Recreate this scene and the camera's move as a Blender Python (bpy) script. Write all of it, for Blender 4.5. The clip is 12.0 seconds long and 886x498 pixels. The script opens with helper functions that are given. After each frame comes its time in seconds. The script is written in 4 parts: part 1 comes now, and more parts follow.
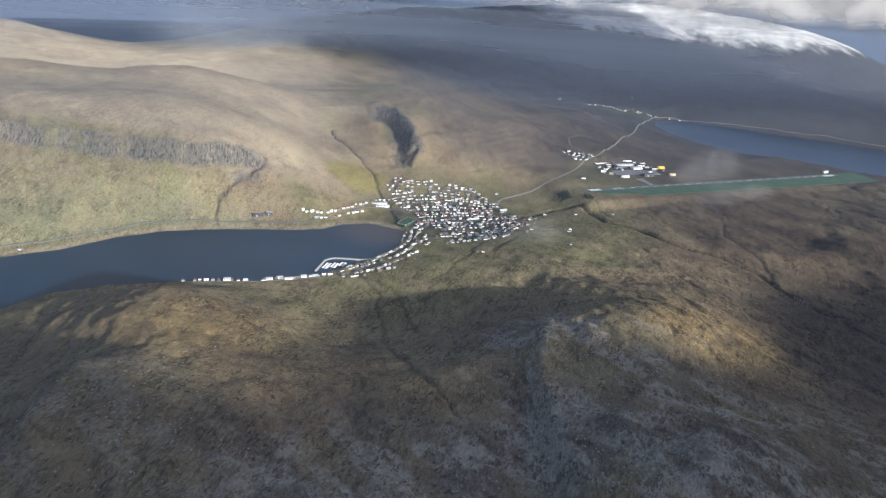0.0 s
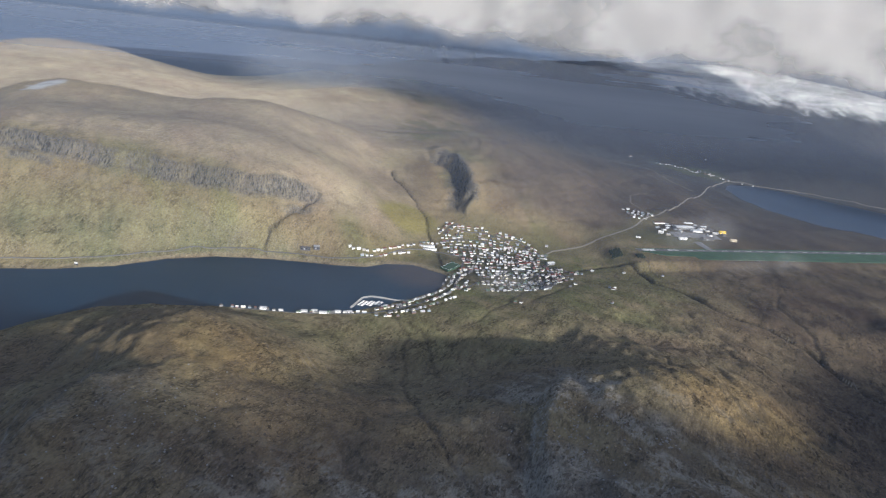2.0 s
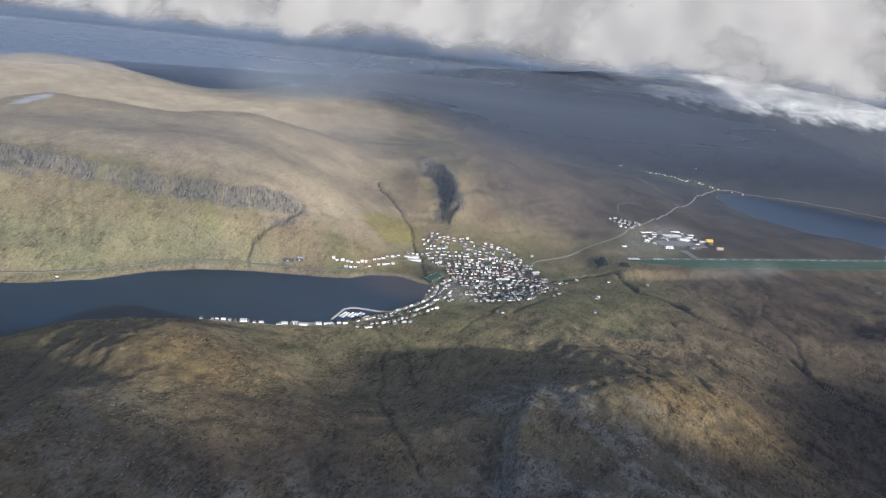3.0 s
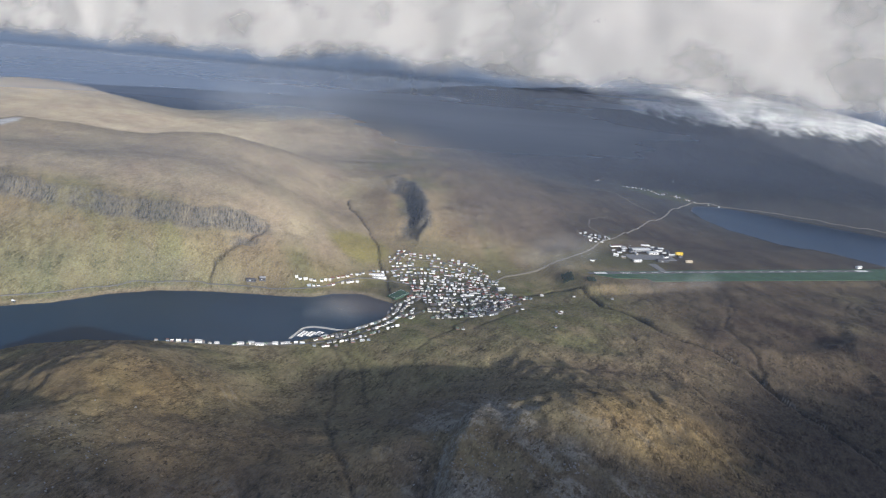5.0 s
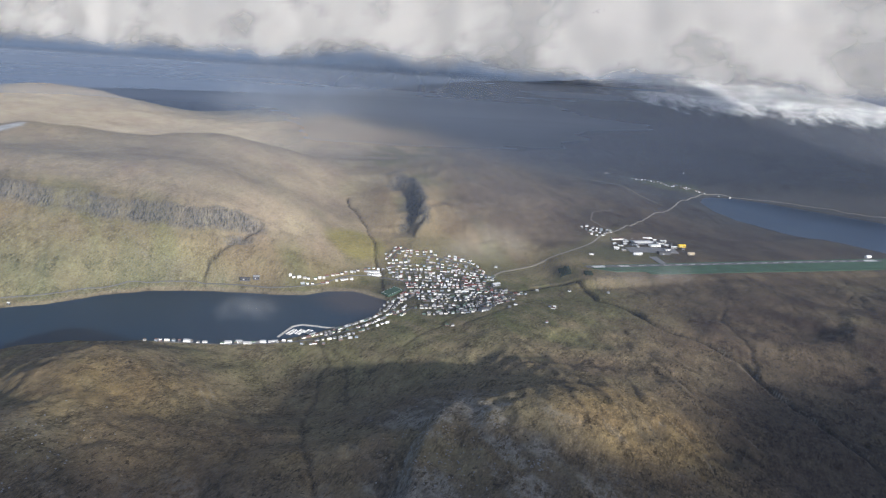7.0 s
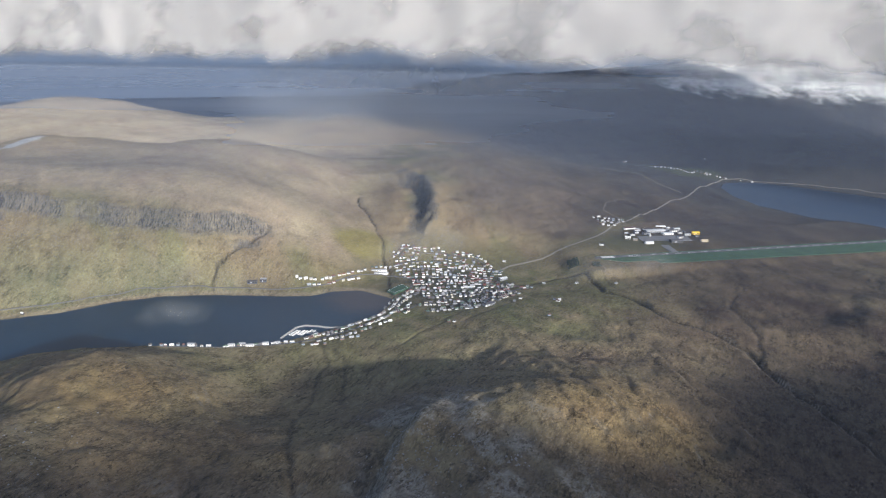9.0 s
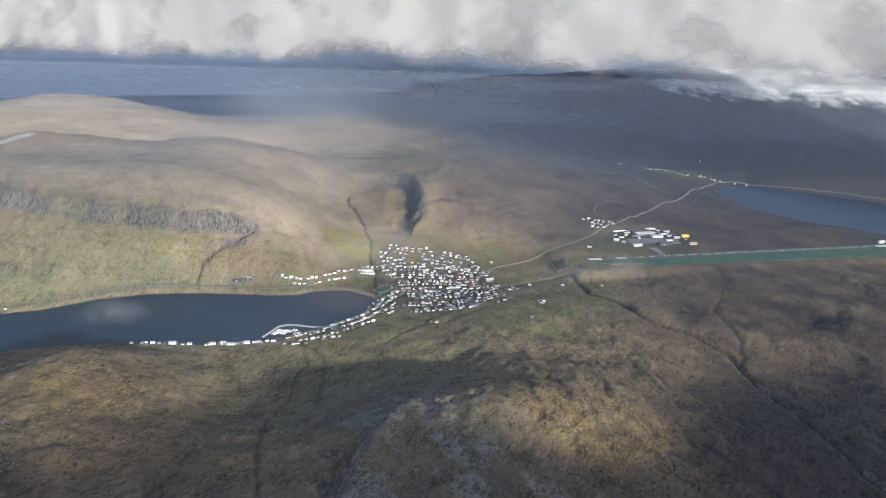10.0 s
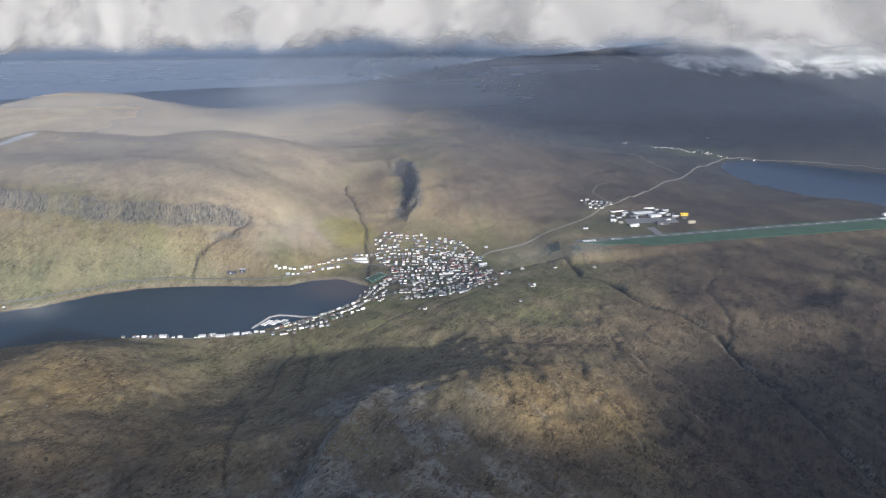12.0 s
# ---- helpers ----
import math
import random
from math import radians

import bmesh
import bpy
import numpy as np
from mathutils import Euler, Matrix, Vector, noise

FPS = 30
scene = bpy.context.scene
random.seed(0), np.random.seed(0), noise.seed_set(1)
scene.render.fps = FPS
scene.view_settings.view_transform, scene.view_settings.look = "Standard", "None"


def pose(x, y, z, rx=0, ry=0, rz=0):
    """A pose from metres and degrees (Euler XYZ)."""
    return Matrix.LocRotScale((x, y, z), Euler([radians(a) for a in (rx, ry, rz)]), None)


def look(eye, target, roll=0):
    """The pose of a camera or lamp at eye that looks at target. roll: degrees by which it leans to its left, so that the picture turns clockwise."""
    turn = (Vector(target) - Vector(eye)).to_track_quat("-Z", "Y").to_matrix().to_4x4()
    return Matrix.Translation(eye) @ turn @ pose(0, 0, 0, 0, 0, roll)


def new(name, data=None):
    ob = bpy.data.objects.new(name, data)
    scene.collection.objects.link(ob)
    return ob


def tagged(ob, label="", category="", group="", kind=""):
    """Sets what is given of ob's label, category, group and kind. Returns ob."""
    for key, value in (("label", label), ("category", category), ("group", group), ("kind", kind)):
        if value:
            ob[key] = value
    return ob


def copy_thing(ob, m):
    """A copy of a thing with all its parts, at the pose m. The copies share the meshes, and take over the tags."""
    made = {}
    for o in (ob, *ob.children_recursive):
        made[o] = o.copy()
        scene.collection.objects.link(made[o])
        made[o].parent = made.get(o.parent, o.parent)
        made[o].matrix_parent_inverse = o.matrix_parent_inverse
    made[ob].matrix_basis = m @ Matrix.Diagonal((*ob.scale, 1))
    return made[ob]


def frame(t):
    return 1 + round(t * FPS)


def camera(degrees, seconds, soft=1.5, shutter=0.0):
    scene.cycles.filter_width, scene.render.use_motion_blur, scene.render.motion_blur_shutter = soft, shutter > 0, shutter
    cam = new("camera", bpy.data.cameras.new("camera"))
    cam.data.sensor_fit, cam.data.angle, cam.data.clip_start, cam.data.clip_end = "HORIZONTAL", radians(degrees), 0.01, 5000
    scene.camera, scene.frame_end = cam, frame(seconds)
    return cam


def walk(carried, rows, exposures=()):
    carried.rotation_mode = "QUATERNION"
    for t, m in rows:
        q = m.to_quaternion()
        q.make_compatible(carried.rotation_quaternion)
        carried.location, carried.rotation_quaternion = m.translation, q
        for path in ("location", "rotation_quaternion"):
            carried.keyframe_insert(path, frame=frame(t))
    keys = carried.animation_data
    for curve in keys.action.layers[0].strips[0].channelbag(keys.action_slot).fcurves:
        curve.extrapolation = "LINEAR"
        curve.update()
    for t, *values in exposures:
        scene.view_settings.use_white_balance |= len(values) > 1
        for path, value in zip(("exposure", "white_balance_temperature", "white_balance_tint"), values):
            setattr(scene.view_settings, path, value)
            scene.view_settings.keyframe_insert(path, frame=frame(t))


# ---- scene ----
cam = camera(59.0, 12.0, soft=1.2)
PATH = [
    (0, (-3.093, -3.719, 432.182), (-2.766, -1.876, 431.477), 3.8),
    (0.5, (11.122, -5.004, 432.697), (11.335, -3.141, 432.0), 4.7),
    (1, (25.462, -5.793, 433.627), (25.633, -3.917, 432.955), 6.5),
    (1.5, (39.888, -6.059, 434.609), (40.038, -4.163, 433.988), 6.7),
    (2, (53.705, -7.093, 435.407), (53.83, -5.193, 434.797), 6.4),
    (2.5, (67.294, -6.807, 436.076), (67.416, -4.904, 435.472), 6.2),
    (3, (80.725, -6.39, 436.652), (80.848, -4.481, 436.069), 5.9),
    (5, (136.9, -4.507, 438.991), (137.028, -2.585, 438.452), 5.0),
    (5.5, (151.582, -2.824, 439.701), (151.673, -0.904, 439.149), 4.7),
    (6, (166.467, -1.281, 440.09), (166.517, 0.64, 439.535), 4.4),
    (6.5, (180.655, -0.352, 440.284), (180.709, 1.569, 439.731), 4.2),
    (7, (194.526, 0.287, 440.714), (194.585, 2.208, 440.161), 3.5),
    (9, (252.466, 2.806, 442.835), (252.426, 4.724, 442.268), 0.6),
    (9.5, (266.938, 4.285, 443.196), (266.903, 6.202, 442.63), 1.0),
    (10, (282.129, 5.968, 443.618), (282.08, 7.885, 443.051), 1.1),
    (10.5, (297.412, 7.451, 443.871), (297.334, 9.359, 443.277), 1.2),
    (11, (311.822, 8.741, 444.033), (311.724, 10.645, 443.426), 1.0),
    (11.5, (325.863, 9.326, 444.261), (325.745, 11.229, 443.657), 0.1),
    (12, (339.712, 10.802, 444.336), (339.597, 12.705, 443.733), -1.2),
]
walk(cam, [(t, look(eye, target, roll)) for t, eye, target, roll in PATH], [(0, 0.97, 6000, 9), (1.5, 0.74, 6000, 9), (6, 0.76, 6000, 9), (12, 0.82, 6000, 9)])

# ---------------------------------------------------------------- sky and sun
SUN_AZ, SUN_EL = radians(148), radians(15.5)      # clockwise from north (+y)
world = bpy.data.worlds.new("sky")
scene.world = world
world.use_nodes = True
wn = world.node_tree
sky = wn.nodes.new("ShaderNodeTexSky")
sky.sky_type, sky.sun_disc = "NISHITA", False
sky.sun_elevation, sky.sun_rotation = SUN_EL, SUN_AZ
sky.altitude, sky.air_density, sky.dust_density = 400, 0.8, 3.0
wn.links.new(sky.outputs[0], wn.nodes["Background"].inputs[0])
wn.nodes["Background"].inputs[1].default_value = 0.116
SUN_WAY = Vector((math.sin(SUN_AZ) * math.cos(SUN_EL), math.cos(SUN_AZ) * math.cos(SUN_EL), math.sin(SUN_EL)))
sun = new("sun", bpy.data.lights.new("sun", "SUN"))
sun.data.energy, sun.data.angle, sun.data.color = 5.0, radians(1.3), (1.0, 0.93, 0.83)
sun.matrix_world = look(SUN_WAY * 1000, (0, 0, 0))

# ---------------------------------------------------------------- land forms
# Hills and hollows: (reach, [(x, y, height), ...]) added to a base level.
HILLS_SOUTH = (95, [(-141, 791, 58), (-86, 686, -4), (-24, 774, -16), (-197, 553, 53), (-50, 480, 18), (-116, 600, 14), (-250, 900, 3), (-300, 700, -4), (-330, 500, -34), (393, 741, 29), (250, 702, 38), (223, 618, 12), (290, 642, 5), (422, 626, 10), (304, 560, 11), (552, 855, 8), (649, 891, -11), (600, 640, -8), (520, 700, 3), (750, 700, 8), (900, 850, 6), (75, 940, -13), (90, 840, -1), (110, 730, -12), (140, 600, -11), (60, 640, 33), (180, 800, -11), (150, 480, 21), (0, 350, 40), (-200, 350, 38), (300, 400, 67), (500, 430, 45), (720, 450, 31), (330, 880, 7), (-60, 900, -8)])
HILLS_MID = (140, [(601, 1085, 3), (667, 1099, -9), (540, 1161, 2), (414, 1153, 6), (241, 1054, 3), (409, 1263, -14), (162, 1384, 0), (339, 1316, 1), (200, 1200, -20), (300, 1130, 4), (270, 1280, 4), (100, 1320, -34), (519, 1349, 8), (745, 1529, -1), (559, 1584, 18), (900, 1400, 2), (1080, 1480, 4), (1000, 1150, 6), (850, 1000, 19), (1250, 1300, 8), (1300, 900, 34), (420, 1460, -33)])
HILLS_NORTH = (160, [(-90, 1345, 81), (-226, 1310, 72), (-325, 1295, 66), (-462, 1310, 63), (-560, 1310, 33), (-720, 1350, 89), (-150, 1240, -99), (-300, 1225, -60), (-420, 1180, -28), (-560, 1150, -33), (-330, 1500, 16), (-520, 1520, 8), (-720, 1720, 103), (-520, 1750, 40), (-320, 1750, 65), (-140, 1760, 75), (37, 1623, -76), (40, 1480, -35), (189, 1571, 42), (230, 1720, 63), (100, 1850, 20), (170, 1476, 14), (-60, 1480, 49), (330, 1560, 7), (400, 1760, 1), (330, 1980, 26), (660, 1760, 5), (721, 2039, 32), (830, 1900, -7)])
HILLS_FAR = (300, [(767, 2362, -24), (-68, 2700, 66), (-756, 2786, -9), (-1057, 2786, 83), (-1274, 2760, 52), (-400, 2500, 24), (90, 2250, 32), (370, 2300, 10), (560, 2350, 18), (1200, 3300, 40), (1480, 3200, -43), (1500, 3420, 169), (1720, 3150, 43), (1880, 3080, 107), (2080, 2900, 76), (1012, 2600, 61), (1255, 2300, 43), (1488, 2220, 30), (1700, 2050, 20), (870, 3050, 25), (500, 2850, 14), (450, 3500, 90), (800, 3500, 60), (150, 3350, 66), (-120, 3150, 52), (1050, 3450, 86), (1300, 2850, 37), (1000, 2300, -62), (1800, 2700, -22), (-900, 2200, 66)])

BASE = 25.0

FJORD = [(-2600, 1400), (-900, 1010), (-600, 1045), (-436, 1092), (-367, 1122), (-302, 1172), (-226, 1207), (-138, 1217), (-47, 1214),
         (8, 1219), (42, 1244), (89, 1251), (138, 1220), (152, 1209), (146, 1170), (132, 1131), (92, 1089), (58, 1058), (20, 1030),
         (-11, 1008), (-86, 996), (-161, 997), (-262, 985), (-325, 962), (-372, 915), (-410, 860), (-520, 760), (-900, 640), (-2600, 500)]
LAKE = [(974, 2132), (1000, 2150), (1074, 2162), (1200, 2077), (1384, 1931), (1700, 1660), (1900, 1300), (1500, 1330), (1200, 1612),
        (1056, 1764), (977, 1876), (950, 1990), (952, 2080)]
LAKE_Z = 12.8
CREEKS = {
    "north": [(34, 1650), (37, 1623), (72, 1545), (88, 1480), (112, 1430), (110, 1385), (125, 1340), (131, 1290), (140, 1250), (147, 1213)],
    "south": [(60, 1030), (82, 940), (81, 867), (77, 754), (96, 649), (110, 587), (140, 500)],
    "east": [(300, 1238), (380, 1262), (430, 1290), (470, 1286), (482, 1241), (488, 1201), (512, 1176), (532, 1152), (543, 1110), (562, 1062), (589, 1043), (614, 1008), (637, 965), (640, 913), (650, 858), (666, 760), (674, 660), (700, 560)],
    "moor": [(690, 1170), (661, 1116), (672, 1068), (668, 1012), (655, 965), (640, 930)],
    "cliff": [(-80, 1343), (-106, 1316), (-129, 1279), (-152, 1253), (-156, 1236), (-154, 1222)],
    "meadow": [(296, 1159), (264, 1130), (232, 1078), (202, 1029), (178, 986), (160, 969)],
    "ditch": [(336, 1162), (311, 1131), (287, 1104), (262, 1072)],
    "branch": [(83, 993), (108, 936), (115, 867), (118, 820)],
}


def value_noise(x, y, seed):
    """Smooth random field of unit cell size, from -1 to 1."""
    xi, yi = np.floor(x), np.floor(y)
    u, v = x - xi, y - yi
    u, v = u * u * u * (u * (6 * u - 15) + 10), v * v * v * (v * (6 * v - 15) + 10)

    def corner(i, j):
        h = np.sin((xi + i) * 127.1 + (yi + j) * 311.7 + seed * 74.7) * 43758.5453
        return 2 * (h - np.floor(h)) - 1
    a, b, c, d = corner(0, 0), corner(1, 0), corner(0, 1), corner(1, 1)
    return a + (b - a) * u + (c - a) * v + (a - b - c + d) * u * v


def fbm(x, y, size, octaves=4, seed=1, gain=0.5):
    total, amp, norm = 0.0, 1.0, 0.0
    for k in range(octaves):
        ang = 0.7 * k
        rx, ry = x * math.cos(ang) - y * math.sin(ang), x * math.sin(ang) + y * math.cos(ang)
        total = total + amp * value_noise(rx / size + 17.3 * k, ry / size - 9.1 * k, seed + k)
        norm += amp
        amp, size = amp * gain, size / 2.03
    return total / norm


def smooth(a, b, v):
    t = np.clip((v - a) / (b - a), 0, 1)
    return t * t * (3 - 2 * t)


def line_distance(x, y, pts, closed=False):
    """Distance to a polyline, and for a closed one positive inside."""
    best = np.full(x.shape, 1e9)
    inside = np.zeros(x.shape, bool)
    n = len(pts)
    for k in range(n if closed else n - 1):
        (ax, ay), (bx, by) = pts[k], pts[(k + 1) % n]
        dx, dy = bx - ax, by - ay
        t = np.clip(((x - ax) * dx + (y - ay) * dy) / (dx * dx + dy * dy), 0, 1)
        best = np.minimum(best, (x - ax - t * dx) ** 2 + (y - ay - t * dy) ** 2)
        if closed:
            cross = (ay > y) != (by > y)
            inside ^= cross & (x < dx * (y - ay) / (dy if dy else 1e-9) + ax)
    best = np.sqrt(best)
    return np.where(inside, best, -best) if closed else best


def cliff_step(x, y, pts):
    """Signed distance to the line: positive on its left, the high side."""
    best, side = np.full(x.shape, 1e9), np.zeros(x.shape)
    for (ax, ay), (bx, by) in zip(pts, pts[1:]):
        dx, dy = bx - ax, by - ay
        ln = math.hypot(dx, dy)
        t = np.clip(((x - ax) * dx + (y - ay) * dy) / (ln * ln), 0, 1)
        d = np.hypot(x - ax - t * dx, y - ay - t * dy)
        s = (dx * (y - ay) - dy * (x - ax)) / ln
        side = np.where(d < best, np.sign(s) * d, side)
        best = np.minimum(best, d)
    return side


CLIFF = [(-760, 1300), (-640, 1290), (-520, 1290), (-440, 1283), (-330, 1284), (-226, 1299), (-150, 1318), (-85, 1340)]
CRAG = [(60, 1748), (104, 1744), (140, 1722), (164, 1684), (177, 1640), (184, 1590), (184, 1530), (184, 1470)]
SCARP = [(262, 748), (246, 732), (222, 690), (204, 640), (192, 580), (183, 500), (178, 420)]
BLUFF = [(-215, 420), (-222, 500), (-212, 560), (-205, 620)]


def drains(x, y):
    """Thin runnels in the moor: 1 on their beds, 0 between them."""
    wx, wy = x + 22 * fbm(x, y, 80, 3, 141), y + 22 * fbm(x, y, 80, 3, 143)
    along, across = 0.28 * wx - 0.96 * wy, 0.96 * wx + 0.28 * wy
    n = np.abs(fbm(across, along * 0.28, 62, 3, 147, 0.45))
    m = np.abs(fbm(across * 0.8 + along * 0.5, along * 0.4, 40, 2, 149, 0.45))
    keep = smooth(-0.15, 0.25, fbm(x, y, 140, 2, 151))
    return np.maximum(smooth(0.045, 0.008, n), 0.8 * smooth(0.04, 0.008, m)) * keep * smooth(1400, 1200, y - 0.5 * np.maximum(x - 400, 0)) * (0.35 + 0.65 * smooth(280, 420, x))


def land(x, y, fine=True):
    """Height of the ground, and the rockiness (0 to 1)."""
    x, y = np.asarray(x, float), np.asarray(y, float)
    wx = x + 14 * fbm(x, y, 90, 2, 5)
    wy = y + 14 * fbm(x, y, 90, 2, 9)
    h = np.full(x.shape, BASE)
    for reach, hills in (HILLS_SOUTH, HILLS_MID, HILLS_NORTH, HILLS_FAR):
        for hx, hy, hz in hills:
            h = h + hz * np.exp(-((wx - hx) ** 2 + (wy - hy) ** 2) / (2 * reach * reach))
    # unseen ridge added behind the flight path, crest shaped to shade the near hills
    shade_crest = 469 + 5 * smooth(850, 1000, x) + 50 * smooth(690, 440, x) + 36 * np.exp(-((x - 1022) / 78) ** 2) + 40 * smooth(1230, 1560, x) + 5 * fbm(x, y, 160, 3, 31)
    shade_ridge = smooth(-150, -620, y) * smooth(-900, -250, x)
    h = h + (shade_crest - h) * shade_ridge
    # far coast: the land sinks below the sea past the back ridge
    h = np.where(h > 4, h, 4 + 0.05 * (h - 4))
    back = 2880 + 0.10 * np.abs(x + 700) + 1000 * smooth(-650, -150, x)
    h = h * smooth(back + 330, back, y) - 8 * smooth(back + 150, back + 360, y)
    rock = np.zeros(x.shape)
    # rock walls
    s = cliff_step(wx * 0.25 + x * 0.75, wy * 0.25 + y * 0.75, CLIFF) + 12 * fbm(x, y * 0.3, 70, 5, 12, 0.62)
    fade = smooth(-60, -110, x) * smooth(150, 60, np.abs(s))
    h = h + fade * (17 * smooth(-7, 6, s) - 17 * smooth(-90, 90, s))
    rock = np.maximum(rock, fade * smooth(-24, -7, s) * smooth(16, 1, s) * smooth(-1.0, -0.05, fbm(x, y * 0.5, 34, 4, 16)))
    s2 = s + 34 + 14 * fbm(x, y, 70, 2, 13)
    band = fade * smooth(-0.1, 0.35, fbm(x, y, 60, 3, 14)) * smooth(-540, -470, -np.abs(x + 330))
    h = h + band * (7 * smooth(-4, 4, s2) - 7 * smooth(-30, 30, s2))
    rock = np.maximum(rock, 0.8 * band * smooth(7, 3, np.abs(s2)))
    s = cliff_step(x, y, CRAG) + 16 * fbm(x, y, 34, 5, 15, 0.65)
    fade = smooth(1440, 1490, y) * smooth(1830, 1790, y) * (0.25 * smooth(-10, 60, x) + 0.75 * smooth(95, 140, x)) * smooth(90, 40, np.abs(s))
    h = h + fade * (33 * smooth(-18, 14, s) - 33 * smooth(-70, 70, s))
    rock = np.maximum(rock, fade * smooth(26, 8, s) * smooth(-40, -8, s) * smooth(-0.7, 0.3, fbm(x, y, 30, 4, 17)))
    s = cliff_step(x, y, BLUFF) + 5 * fbm(x, y, 20, 3, 18)
    fade = smooth(380, 440, y) * smooth(660, 600, y) * smooth(80, 30, np.abs(s))
    h = h + fade * (26 * smooth(-9, 9, -s) - 26 * smooth(-70, 70, -s))
    rock = np.maximum(rock, fade * smooth(14, 4, np.abs(s)))
    s = cliff_step(x, y, SCARP) + 5 * fbm(x, y, 24, 3, 19)
    fade = smooth(400, 470, y) * smooth(770, 650, y) * smooth(70, 25, np.abs(s))
    h = h + fade * (17 * smooth(-11, 11, s) - 17 * smooth(-60, 60, s))
    rock = np.maximum(rock, 0.25 * fade * smooth(9, 3, np.abs(s)))
    # level strip of the airfield
    u = (x - 500) * 0.972 + (y - 1345) * 0.235
    v = -(x - 500) * 0.235 + (y - 1345) * 0.972
    strip = smooth(-80, -15, u) * smooth(780, 700, u) * smooth(-86, -58, v) * smooth(190, 150, v)
    h = h * (1 - strip) + strip * (32.0 + 1.0 * smooth(30, 60, v))
    # roughness, streams
    calm = (1 - 0.93 * strip) * (1 - 0.75 * shade_ridge)
    flat = smooth(6, 40, h)
    village = smooth(330, 200, np.hypot(x - 240, (y - 1230) * 1.3))
    amp = (0.35 + 0.65 * flat) * calm * (1 - 0.75 * village) * (1 - 0.5 * smooth(1300, 1450, y) * smooth(200, 50, x))
    h = h + amp * (9 * fbm(x, y, 150, 2, 41) + 2.7 * fbm(x * 1.25 + 0.4 * y, y * 0.7, 60, 4, 43))
    if fine:
        led = 7.0
        q = (h + 2.5 * fbm(x, y, 50, 3, 47)) / led
        step = (smooth(0.25, 0.75, q - np.floor(q)) - (q - np.floor(q))) * led
        h = h + amp * step * (0.22 + 0.25 * smooth(-0.1, 0.4, fbm(x, y, 130, 2, 49)))
        h = h + amp * 2.6 * fbm(x * 1.2 + 0.4 * y, y * 0.6, 16, 3, 53)
        h = h - 1.6 * amp * drains(x, y) * smooth(8, 16, h)
    for name, pts in CREEKS.items():
        d = line_distance(x + 5 * fbm(x, y, 26, 2, 61), y + 5 * fbm(x, y, 26, 2, 67), pts)
        w = {"cliff": 3.4, "north": 5, "east": 4.5, "moor": 4}.get(name, 3.2)
        h = h - {"cliff": 4, "north": 4, "east": 4.8, "moor": 1.8, "meadow": 1.1, "ditch": 1.1}.get(name, 2.2) * np.exp(-(d / w) ** 2) * smooth(1, 8, h)
    # waters
    d = line_distance(x + 3 * fbm(x, y, 30, 3, 71), y + 3 * fbm(x, y, 30, 3, 73), FJORD, True)
    h = np.where(d > 0, -np.minimum(0.12 * d, 8), np.minimum(h, 1e9) * smooth(0, 55, -d) + 1.2 * smooth(0, 4, -d))
    d2 = line_distance(x + 4 * fbm(x, y, 40, 2, 79), y + 4 * fbm(x, y, 40, 2, 83), LAKE, True)
    h = np.where(d2 > 0, LAKE_Z - np.minimum(0.1 * d2, 6), LAKE_Z + 0.6 * smooth(0, 4, -d2) + (h - LAKE_Z) * smooth(0, 70, -d2) * 1.0)
    h = np.where(y > back + 345, -6.0, h)
    return h, rock, d

